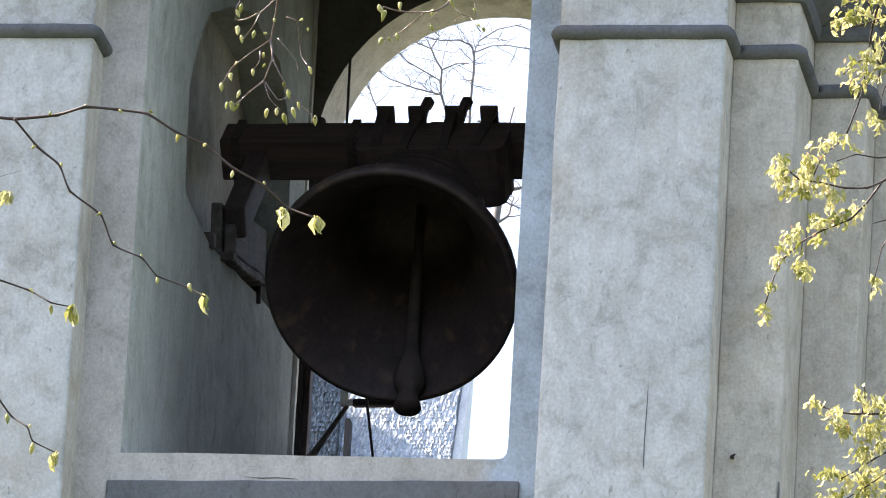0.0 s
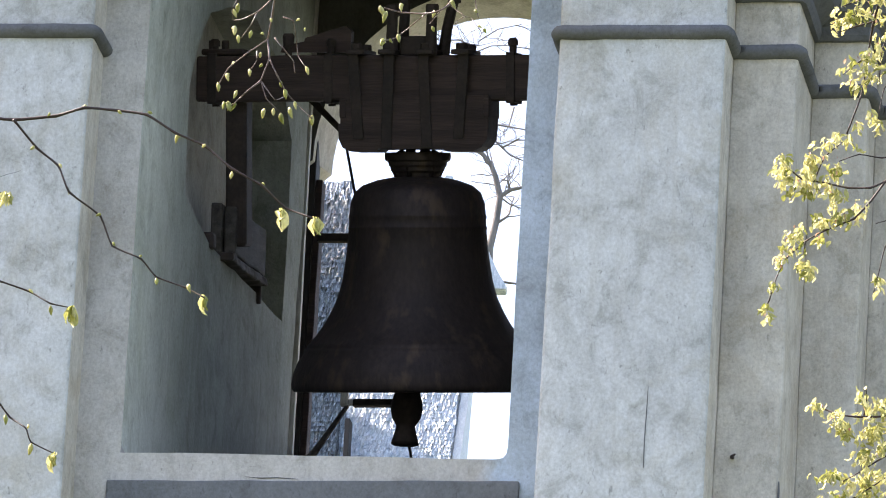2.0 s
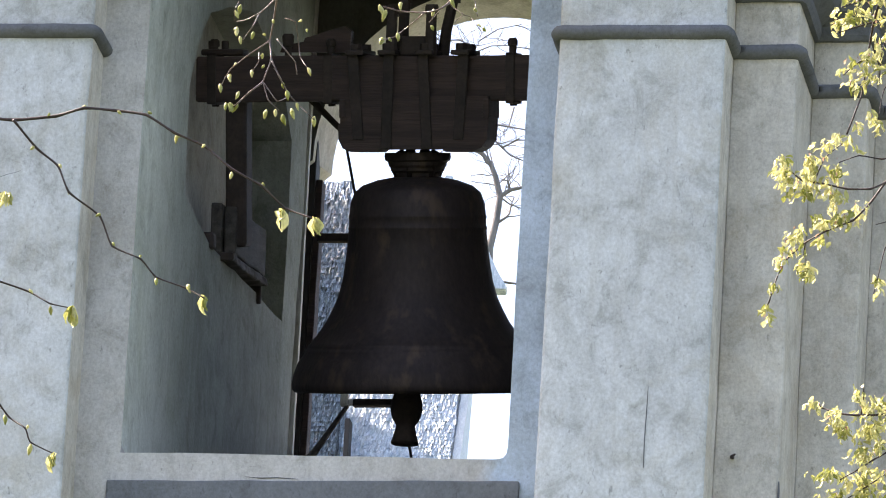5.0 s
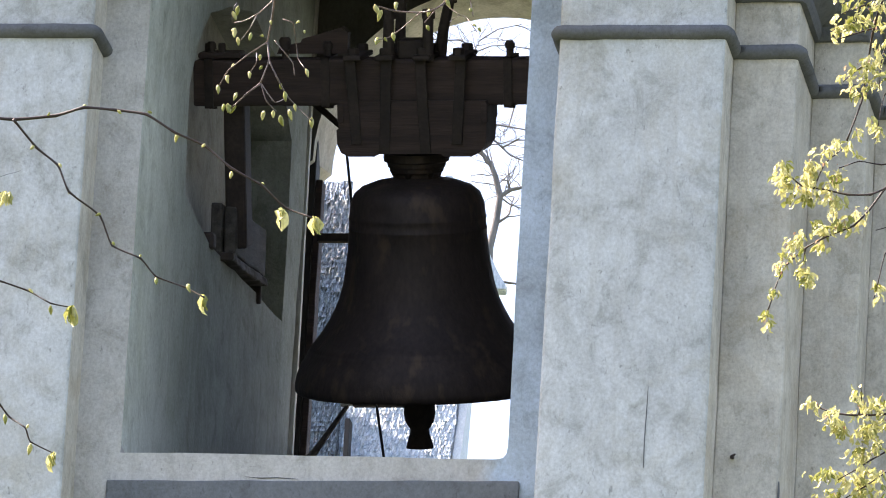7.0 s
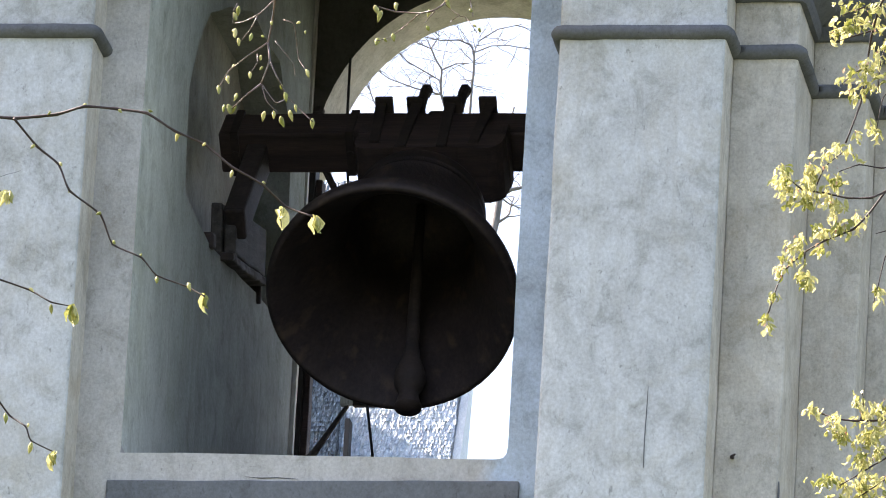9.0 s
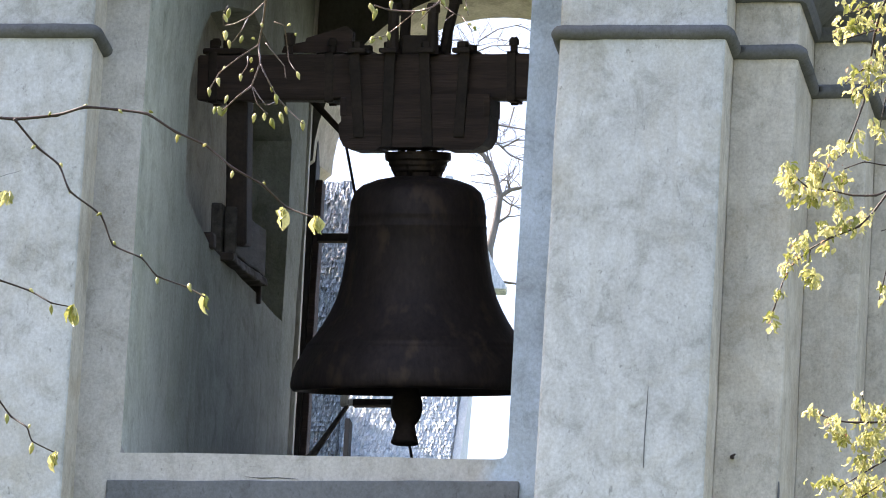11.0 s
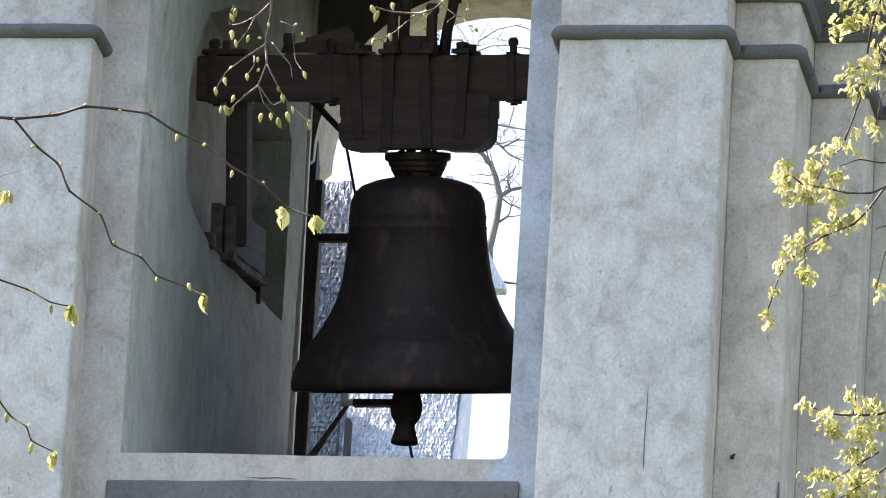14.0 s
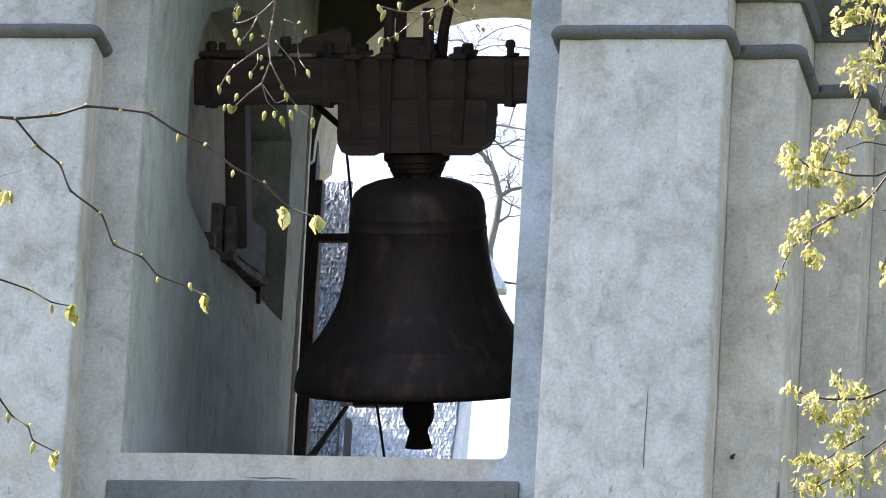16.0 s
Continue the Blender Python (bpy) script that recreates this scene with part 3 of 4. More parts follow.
# ---- shingled turret behind the tower ----
turret = tagged(new("shingled_turret"), "weathered silver-grey shingled turret behind the tower", "turret")
TY = 14.0
bm = bmesh.new()
box(bm, -3.7, -2.945, TY + 0.06, TY + 0.22, 0, 19.40)
box(bm, -2.94, -2.385, TY + 0.24, TY + 1.2, 0, 17.75)
part("turret_wall", bm, SHINGLE_SHADED, turret)
bm = bmesh.new()
def wedge(bm, xa, xb, lift):
    """A steep roof slope of the turret from xa to xb with its back."""
    vs = [bm.verts.new(p) for p in ((xa, TY + 0.03 - lift, 17.76), (xb, TY + 0.03 - lift, 17.76), (xb, TY + 0.47 - lift, 18.82), (xa, TY + 0.47 - lift, 18.82), (xa, TY + 0.28, 17.76), (xb, TY + 0.28, 17.76))]
    for f in ((0, 1, 2, 3), (3, 2, 5, 4), (0, 3, 4), (1, 5, 2), (0, 4, 5, 1)):
        bm.faces.new([vs[k] for k in f])


wedge(bm, -2.94, -2.385, 0.0)
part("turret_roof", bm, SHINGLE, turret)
bm = bmesh.new()
wedge(bm, -2.384, -2.345, 0.03)
part("verge_board", bm, VERGE, turret, "pale board along the roof's edge")
bm = bmesh.new()
box(bm, -2.900, -2.874, TY - 0.06, TY + 0.02, 0, 18.21, 0.004)
part("corner_board", bm, POST_DARK, turret, "blackened corner board")
bm = bmesh.new()
box(bm, -2.90, -2.45, TY + 0.77, TY + 0.84, 17.7, 19.23)
part("gable_wall", bm, SHINGLE, turret)
bm = bmesh.new()                          # thin shingled gable with spreading eaves
HX, HZ = -2.60, 19.20
rings = [[bm.verts.new((HX + r * a, TY + 0.8 + 0.15 * r * b, HZ + h)) for a, b in ((-1, -1), (1, -1), (1, 1), (-1, 1))] for r, h in ((0.318, -0.008), (0.325, 0.0), (0.27, 0.09), (0.225, 0.188), (0.015, 0.60))]
for u, w in zip(rings, rings[1:]):
    for k in range(4):
        bm.faces.new((u[k], u[(k + 1) % 4], w[(k + 1) % 4], w[k]))
bm.faces.new(rings[0])
bm.faces.new(rings[-1][::-1])
bmesh.ops.rotate(bm, verts=bm.verts, cent=(HX, TY + 0.8, HZ), matrix=Matrix.Rotation(radians(9), 3, "Z"))
part("gable_roof", bm, SHINGLE, turret, "pale shingled gable roof")


def shingles(name, a, b, z0, z1, w, h, lean, label, mat, back=0.0):
    """Rows of small overlapping shingles along a wall from plan point a to b."""
    a, b = Vector((*a, 0)), Vector((*b, 0))
    d = (b - a).normalized()
    out = Vector((d.y, -d.x, 0))
    rnd = random.Random(5)
    verts, faces = [], []
    z, row = z0, 0
    while z < z1:
        s = -rnd.random() * w
        while s < (b - a).length:
            ww = w * rnd.uniform(0.6, 1.3)
            hh = h * rnd.uniform(1.1, 1.6)
            tip = lean * rnd.uniform(0.3, 1.6)
            tw = rnd.uniform(-0.35, 0.35) * w
            sk = rnd.uniform(-0.5, 0.5) * w
            base = a + d * s - out * (z - z0) * back
            k = len(verts)
            verts += [tuple(base + out * (tip + tw) + d * sk + Vector((0, 0, z - hh * 0.3))), tuple(base + d * (ww + sk) + out * (tip - tw) + Vector((0, 0, z - hh * 0.3))),
                      tuple(base + d * ww + out * (0.004 - hh * back) + Vector((0, 0, z + hh))), tuple(base + out * (0.004 - hh * back) + Vector((0, 0, z + hh)))]
            faces.append((k, k + 1, k + 2, k + 3))
            s += ww
        z += h
        row += 1
    me = bpy.data.meshes.new(name)
    me.from_pydata(verts, [], faces)
    me.materials.append(mat)
    ob = new(name, me)
    ob.parent = turret
    return tagged(ob, label, kind="stuff")


shingles("shingles_wall", (-3.45, TY), (-2.94, TY - 0.03), 17.4, 19.44, 0.010, 0.026, 0.022, "small shingles toned dark as in shade", SHINGLE_SHADED)
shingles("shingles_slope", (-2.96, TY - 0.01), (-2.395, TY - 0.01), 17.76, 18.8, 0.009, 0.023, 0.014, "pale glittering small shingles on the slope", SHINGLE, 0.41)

# ---- bare tree far behind ----
tree = tagged(new("bare_tree"), "leafless grey-barked tree behind the bell tower", "tree")
tree.matrix_world = pose(-3.3, 20, 0)
rnd = random.Random(11)
tb, cb = bmesh.new(), bmesh.new()
tube(tb, [(0.3, 0, 0), (0.2, 0, 6), (-0.05, 0, 12), (-0.22, 0, 18), (-0.19, 0, 20.1), (-0.06, 0, 20.7), (0.056, 0, 21.0)], [0.42, 0.34, 0.24, 0.12, 0.06, 0.04, 0.030], 10)


def grow(p, d, length, r, depth):
    """A wandering twig with side shoots."""
    pts, rad = [p.copy()], [r]
    n = 6
    for i in range(n):
        d = (d + Vector((rnd.uniform(-1, 1), rnd.uniform(-1, 1) * 0.5, rnd.uniform(-0.9, 1.0))) * 0.36).normalized()
        p = p + d * length / n
        pts.append(p.copy())
        rad.append(r * (1 - 0.6 * (i + 1) / n))
        if depth > 0 and rnd.random() < 0.55:
            side = (d + Vector((rnd.uniform(-1, 1), rnd.uniform(-1, 1) * 0.5, rnd.uniform(-0.8, 0.8))) * 1.2).normalized()
            grow(p.copy(), side, length * rnd.uniform(0.4, 0.65), rad[-1] * 0.7, depth - 1)
    tube(cb, pts, rad, 5, cap=False)


def limb(r0, r1, pts, shoots):
    """A main limb through plan points (x, z), with shoots on the way."""
    ps = [Vector((x + 3.3, 0.12 * math.sin(3 * x + z), z)) for x, z in pts]
    n = len(ps) - 1
    tube(cb, ps, [0.85 * (r0 + (r1 - r0) * i / n) for i in range(n + 1)], 7, cap=False)
    for k in range(int(shoots * 1.8)):
        i = rnd.randrange(n)
        f = rnd.random()
        p = ps[i].lerp(ps[i + 1], f)
        d = (ps[i + 1] - ps[i]).normalized()
        side = (d * 0.6 + Vector((rnd.uniform(-1, 1), rnd.uniform(-1, 1) * 0.4, rnd.uniform(-0.7, 0.9)))).normalized()
        grow(p, side, rnd.uniform(0.10, 0.28), max(0.0022, r1 * 0.42), 1)


limb(0.028, 0.022, [(-3.244, 20.95), (-3.246, 21.25), (-3.221, 21.41), (-3.210, 21.56)], 1)
limb(0.022, 0.010, [(-3.210, 21.56), (-3.242, 21.68), (-3.271, 21.75), (-3.319, 21.81), (-3.395, 21.85), (-3.52, 21.93)], 8)
limb(0.017, 0.008, [(-3.210, 21.56), (-3.158, 21.607), (-3.096, 21.63), (-2.95, 21.70)], 5)
limb(0.006, 0.004, [(-3.158, 21.607), (-3.17, 21.66), (-3.215, 21.67)], 1)
limb(0.006, 0.004, [(-3.21, 21.56), (-3.156, 21.52), (-3.105, 21.506), (-3.02, 21.47)], 2)
limb(0.009, 0.004, [(-3.36, 21.93), (-3.26, 21.90), (-3.17, 21.82), (-3.08, 21.79)], 5)
limb(0.007, 0.004, [(-3.22, 21.86), (-3.14, 21.92), (-3.05, 21.93)], 3)
limb(0.007, 0.004, [(-3.36, 22.01), (-3.27, 22.00), (-3.115, 21.99), (-3.0, 21.97)], 4)
limb(0.006, 0.003, [(-3.17, 22.12), (-3.19, 22.00), (-3.22, 21.94)], 2)
limb(0.010, 0.004, [(-3.50, 21.93), (-3.534, 22.05), (-3.569, 22.154), (-3.576, 22.222), (-3.574, 22.306), (-3.616, 22.374), (-3.642, 22.432), (-3.601, 22.51), (-3.676, 22.578)], 12)
limb(0.010, 0.007, [(-3.395, 21.85), (-3.405, 22.03), (-3.405, 22.204), (-3.4015, 22.3225), (-3.407, 22.431)], 5)
limb(0.007, 0.003, [(-3.407, 22.431), (-3.429, 22.475), (-3.495, 22.499), (-3.59, 22.486), (-3.68, 22.50)], 7)
limb(0.006, 0.003, [(-3.407, 22.431), (-3.383, 22.509), (-3.291, 22.593), (-3.165, 22.64)], 5)
limb(0.005, 0.003, [(-3.407, 22.431), (-3.317, 22.485), (-3.222, 22.50), (-3.10, 22.49)], 4)
limb(0.006, 0.003, [(-3.574, 22.306), (-3.50, 22.35), (-3.43, 22.36)], 3)
limb(0.006, 0.003, [(-3.569, 22.154), (-3.72, 22.19), (-3.87, 22.25), (-3.975, 22.33)], 8)
limb(0.005, 0.003, [(-3.58, 22.24), (-3.77, 22.35), (-3.86, 22.45), (-3.90, 22.52)], 8)
limb(0.006, 0.003, [(-3.90, 22.02), (-3.96, 22.14), (-4.01, 22.27)], 5)
limb(0.005, 0.003, [(-3.642, 22.432), (-3.74, 22.47), (-3.83, 22.47)], 6)
limb(0.009, 0.007, [(-3.244, 21.03), (-3.176, 21.045), (-3.048, 21.038), (-2.9, 21.1)], 1)
limb(0.05, 0.02, [(-3.50, 18.0), (-2.6, 18.9), (-2.2, 19.8), (-2.0, 20.6)], 5)
limb(0.05, 0.02, [(-3.21, 16.5), (-4.2, 17.6), (-4.8, 18.9), (-5.1, 20.3)], 5)
part("trunk", tb, BARK, tree, smooth=True)
part("crown", cb, BARK, tree, smooth=True)

# ---- foreground lime twigs: drawn on a slanting sheet half way to the tower, in millimetres ----
SHEET = Matrix(((0.98651, -0.00083, -0.16369, 3.061), (0.15432, -0.33824, 0.92832, -17.360), (0.05459, 0.94106, 0.33381, 7.842), (0, 0, 0, 1)))


def leaf_mesh(name, length, width, fold, mat, seed):
    """A young leaf hanging from its stalk at the origin: folded along the midrib, edges wavy."""
    rr = random.Random(seed)
    b = bmesh.new()
    mid, lf, rt = [], [], []
    n = 5
    for i in range(n + 1):
        t = i / n
        wd = width * math.sin(math.pi * min(1, t * 0.92 + 0.06)) ** 0.8 * (1 - 0.35 * t) + 0.0006
        z = -length * t
        y = 0.22 * length * math.sin(t * 2.3) * rr.uniform(0.6, 1.3)
        mid.append(b.verts.new((0, y, z)))
        lf.append(b.verts.new((-wd * math.cos(fold), y + wd * math.sin(fold), z + rr.uniform(-1, 1) * 0.06 * length)))
        rt.append(b.verts.new((wd * math.cos(fold), y + wd * math.sin(fold), z + rr.uniform(-1, 1) * 0.06 * length)))
    for i in range(n):
        b.faces.new((mid[i], mid[i + 1], lf[i + 1], lf[i]))
        b.faces.new((rt[i], rt[i + 1], mid[i + 1], mid[i]))
    return mesh_of(name, b, mat, True)


def bud_mesh(name, length, width, mat):
    """An opening bud: a plump scale with a bent tip and a smaller one splayed beside it."""
    b = bmesh.new()
    for k, (size, turn, lean) in enumerate(((1.0, 0, 0.0), (0.72, 120, 17), (0.5, 250, -24))):
        before = len(b.verts)
        lathe(b, [(0.0, 0.0), (width * 0.34, -length * 0.10), (width * 0.72, -length * 0.34), (width * 0.70, -length * 0.55), (width * 0.36, -length * 0.82), (0, -length)], 7)
        b.verts.ensure_lookup_table()
        vs = b.verts[before:]
        for v in vs:
            f = -v.co.z / length
            v.co.x += width * 0.55 * f * f
            v.co.y *= 0.75
        bmesh.ops.transform(b, matrix=pose(0, 0, 0, 0, lean, turn) @ Matrix.Scale(size, 4), verts=vs)
    return mesh_of(name, b, mat, True)


LEAVES = [leaf_mesh("leaf", 0.021, 0.0062, 0.5, LEAF, 1), leaf_mesh("leaf", 0.026, 0.0072, 0.8, LEAF, 2), leaf_mesh("leaf", 0.017, 0.0056, 0.35, LEAF, 3), leaf_mesh("leaf", 0.023, 0.0052, 1.0, LEAF, 4)]
BUDS = [bud_mesh("bud", 0.022, 0.0066, BUD), bud_mesh("bud", 0.0105, 0.0046, BUD)]
LEAFLET = [leaf_mesh("leaflet", 0.034, 0.010, 0.6, LEAF, 7), leaf_mesh("leaflet", 0.028, 0.009, 0.9, LEAF, 8)]
leaf_rnd = random.Random(21)


def tuft_mesh(seed, mat):
    """A shoot of three or four young leaves drooping together."""
    rr = random.Random(seed)
    b = bmesh.new()
    for k in range(rr.choice((3, 4, 4))):
        src = leaf_mesh("leaf", rr.uniform(0.012, 0.02), rr.uniform(0.0036, 0.0055), rr.uniform(0.3, 1.0), mat, seed * 10 + k)
        m = pose(rr.uniform(-0.006, 0.006), rr.uniform(-0.006, 0.006), rr.uniform(-0.008, 0.006), rr.uniform(-50, 50), rr.uniform(-50, 50), rr.uniform(0, 360))
        vs = [b.verts.new(m @ v.co) for v in src.vertices]
        for p in src.polygons:
            b.faces.new([vs[i] for i in p.vertices])
        bpy.data.meshes.remove(src)
    return mesh_of("leaf_tuft", b, mat, True)


TUFTS = [tuft_mesh(k, LEAF) for k in (31, 32, 33, 34, 35)]
SCALES = [leaf_mesh("bud_scale", 0.012, 0.0034, 0.7, BRACT, 51), leaf_mesh("bud_scale", 0.009, 0.003, 0.4, BRACT, 52)]


def hang(mesh, parent, p, spread=25, size=1.0):
    ob = new(mesh.name.split(".")[0], mesh)
    ob.parent = parent
    ob.matrix_basis = pose(p[0], p[1], p[2], leaf_rnd.uniform(-spread, spread), leaf_rnd.uniform(-spread, spread), leaf_rnd.uniform(0, 360)) @ Matrix.Scale(size, 4)
    return ob


def sheet(x, y, d=0.0):
    """Millimetres right and up of the sheet's centre, and metres behind it, as a place."""
    return SHEET @ Vector((x * 0.001, y * 0.001, d))


def twig(origin, lines, label, depth=0.0, bark=TWIG):
    """One twig with its side shoots: each line is (thickness in mm, points)."""
    o = sheet(*origin, depth)
    ob = tagged(new("lime_twig"), label, "twig", "lime twigs before the tower")
    ob.matrix_world = Matrix.Translation(o)
    for th, pts in lines:
        b = bmesh.new()
        ps = []
        for i, (x, y) in enumerate(pts):
            ps.append(sheet(x, y, depth + 0.02 * math.sin(i * 1.7 + x * 0.01)) - o)
        fine = []
        for i in range(len(ps) - 1):
            for k in range(4):
                u = k / 4
                a0, a1, a2, a3 = ps[max(i - 1, 0)], ps[i], ps[i + 1], ps[min(i + 2, len(ps) - 1)]
                soft = 0.5 * (2 * a1 + (a2 - a0) * u + (2 * a0 - 5 * a1 + 4 * a2 - a3) * u * u + (3 * a1 - a0 - 3 * a2 + a3) * u ** 3)
                fine.append(soft.lerp(a1.lerp(a2, u), 0.6))
        fine.append(ps[-1])
        nn = len(fine) - 1
        th *= 0.72 if bark is TWIG_SUNLIT else 0.88
        tube(b, fine, [max(0.0008, 0.0005 * th * (1 - 0.45 * i / nn) * (1 + (0.25 if i % 4 == 0 else 0))) for i in range(nn + 1)], 6)
        part("stem" if th > 3 else "shoot", b, bark, ob, smooth=True)
    return ob, o, depth


def put_buds(tw, spots, kind):
    """kind: bud, small or leafy."""
    ob, o, depth = tw
    for x, y in spots:
        p = sheet(x, y, depth) - o
        if kind == "bud":
            hang(BUDS[0], ob, p, 28, leaf_rnd.uniform(0.7, 1.1))
        elif kind == "small":
            hang(BUDS[1], ob, p + Vector((0, 0, 0.003)), 60, leaf_rnd.uniform(0.8, 1.1))
        else:
            hang(BUDS[0], ob, p, 12, 1.1)
            for _ in range(4):
                hang(leaf_rnd.choice(LEAFLET), ob, p + Vector((leaf_rnd.uniform(-1, 1) * 0.004, leaf_rnd.uniform(-1, 1) * 0.004, 0.002)), 26, leaf_rnd.uniform(0.8, 1.2))


def put_leaves(tw, line, n, scatter):
    """Drooping young leaves in tufts along a line."""
    ob, o, depth = tw
    n = int(n * 1.75)
    for i in range(n):
        u = (i + leaf_rnd.random()) / n * (len(line) - 1)
        k = min(int(u), len(line) - 2)
        f = u - k
        x = line[k][0] + (line[k + 1][0] - line[k][0]) * f + leaf_rnd.gauss(0, scatter)
        y = line[k][1] + (line[k + 1][1] - line[k][1]) * f + leaf_rnd.gauss(0, scatter * 0.8)
        p = sheet(x, y, depth + leaf_rnd.gauss(0, 0.02)) - o
        kind = leaf_rnd.random()
        hang(leaf_rnd.choice(TUFTS if kind < 0.62 else LEAVES if kind < 0.88 else SCALES), ob, p, 40, leaf_rnd.uniform(0.7, 1.1) if kind < 0.62 else leaf_rnd.uniform(0.55, 0.9))


def P(*xy):
    """Pairs from a flat row of picture-sheet millimetres measured from its upper left corner."""
    return [(x - 784, 441 - y) for x, y in zip(xy[::2], xy[1::2])]


LBL = "thin brown lime twig with opening yellow-green buds"
left_twig = twig(P(-40, 208)[0], [(6.5, P(-40, 206, 25, 212, 100, 205, 150, 191, 205, 195, 260, 203, 310, 235, 362, 258, 410, 298, 463, 328, 505, 368, 553, 386)),
                                  (5, P(25, 212, 65, 262, 103, 293, 123, 340, 177, 382, 198, 435, 250, 458, 276, 490, 330, 510, 362, 527))], LBL)
put_buds(left_twig, P(410, 303, 276, 491, 314, 236, 331, 503), "bud")
put_buds(left_twig, P(90, 203, 152, 188, 208, 199, 262, 200, 363, 257, 463, 327, 62, 262, 105, 292, 123, 341, 178, 380, 198, 432, 250, 455), "small")
put_buds(left_twig, P(500, 372, 559, 386, 362, 524), "leafy")
low_twig = twig(P(-40, 490)[0], [(4.5, P(-40, 488, -5, 496, 52, 516, 90, 537, 128, 545))], LBL)
put_buds(low_twig, P(90, 540), "bud")
put_buds(low_twig, P(52, 514), "small")
put_buds(low_twig, P(129, 543), "leafy")
end_twig = twig(P(-40, 335)[0], [(3.5, P(-40, 332, -10, 338, 12, 344))], LBL)
put_buds(end_twig, P(14, 342), "leafy")
base_twig = twig(P(-40, 670)[0], [(4.5, P(-40, 660, -10, 702, 15, 738, 45, 757, 54, 782, 98, 805))], LBL)
put_buds(base_twig, P(8, 733, 54, 784), "bud")
put_buds(base_twig, P(50, 754), "small")
put_buds(base_twig, P(95, 803), "leafy")

TOP = "sunlit lime twig hanging from above with pale buds"
top_twig = twig(P(492, -60)[0], [(6.5, P(492, -60, 487, 0, 482, 35, 474, 75, 477, 108, 462, 148)), (5.5, P(462, 148, 440, 165, 410, 192)), (4, P(474, 75, 440, 98, 405, 125, 388, 152)),
                                 (3.5, P(487, -2, 460, 24, 432, 38, 416, 40)), (3, P(455, 28, 443, 52, 425, 75)), (4, P(477, 108, 492, 140, 508, 170, 527, 190, 553, 215)),
                                 (3, P(462, 148, 472, 180, 490, 198)), (3, P(464, 150, 487, 182, 502, 176)), (3, P(502, 35, 520, 42, 525, 80, 528, 104, 540, 122)), (3, P(487, 72, 508, 98, 519, 112, 522, 134)),
                                 (3, P(455, 95, 455, 112, 442, 130)), (2.5, P(412, 40, 412, 22, 420, 6))], TOP, bark=TWIG_SUNLIT)
put_buds(top_twig, P(386, 150, 401, 134, 396, 184, 408, 186, 418, 186, 404, 184, 441, 126, 417, 50, 421, 66, 423, 10, 412, 20, 445, 58, 468, 196, 485, 196, 496, 204, 512, 194, 503, 162, 521, 184, 541, 122, 420, 164, 553, 208), "bud")
put_buds(top_twig, P(478, 40, 468, 66, 462, 100, 465, 120, 531, 40, 540, 57, 497, 151, 415, 116), "small")
hi_twig = twig(P(760, -60)[0], [(6, P(760, -60, 800, -20, 785, 8, 765, 20, 740, 23, 700, 20, 672, 12)), (3, P(745, 23, 712, 50, 690, 66, 668, 72)), (3, P(770, 20, 752, 40)), (4, P(800, -20, 790, 8, 815, 28)),
                                (2.5, P(815, 28, 825, 30, 838, 48, 845, 58)), (2.5, P(835, -40, 833, 0, 838, 30)), (2.5, P(812, 28, 800, 36, 798, 40))], TOP, bark=TWIG_SUNLIT)
put_buds(hi_twig, P(670, 66, 695, 58, 664, 8, 676, 18, 700, 4, 760, 16, 790, -2), "bud")
put_buds(hi_twig, P(833, 18, 846, 52, 680, 70, 708, -2, 755, 48, 838, 45), "small")

RGT = "lime twig crowded with sunlit yellow-green young leaves"
r1 = P(1600, -60, 1560, 5, 1545, 60, 1535, 120, 1520, 180, 1498, 250)
right_top = twig(P(1620, -90)[0], [(6, P(1620, -90, 1600, -60, 1560, 5, 1545, 60, 1536, 120, 1525, 180, 1498, 250)), (4, P(1556, 10, 1530, 10, 1490, 25)), (4, P(1548, 50, 1515, 60, 1485, 70)),
                                   (3.5, P(1538, 110, 1510, 130, 1492, 145)), (3, P(1600, 130, 1565, 170, 1553, 225)), (3.5, P(1580, 60, 1562, 100, 1555, 160))], RGT)
put_leaves(right_top, P(1585, -10, 1545, 15, 1490, 5), 17, 9)
put_leaves(right_top, P(1575, 35, 1530, 40, 1490, 40, 1482, 55), 20, 9)
put_leaves(right_top, P(1570, 60, 1550, 100, 1535, 125, 1495, 125), 22, 8)
put_leaves(right_top, P(1570, 130, 1545, 145, 1530, 160, 1500, 150), 14, 7)
put_leaves(right_top, P(1542, 205, 1550, 220, 1556, 236), 6, 3)
put_leaves(right_top, P(1512, 228, 1517, 234), 4, 4)
right_mid = twig(P(1620, 310)[0], [(5, P(1620, 300, 1568, 333, 1540, 345, 1500, 345, 1455, 335, 1420, 330, 1390, 305)), (4.5, P(1568, 333, 1540, 370, 1510, 400, 1460, 420, 1425, 440, 1392, 470, 1375, 500, 1360, 545, 1352, 560)),
                                   (3.5, P(1440, 335, 1460, 290, 1490, 265)), (3, P(1425, 440, 1422, 468)), (3.5, P(1620, 285, 1560, 292, 1520, 286, 1485, 298)), (3, P(1580, 400, 1550, 408)), (3, P(1590, 420, 1566, 450, 1553, 500, 1546, 530))], RGT)
put_leaves(right_mid, P(1495, 255, 1465, 262, 1430, 290, 1440, 300), 22, 9)
put_leaves(right_mid, P(1382, 290, 1385, 310, 1400, 325, 1405, 345), 22, 8)
put_leaves(right_mid, P(1425, 305, 1430, 335, 1430, 360), 18, 8)
put_leaves(right_mid, P(1490, 300, 1475, 325, 1480, 345, 1465, 370), 22, 9)
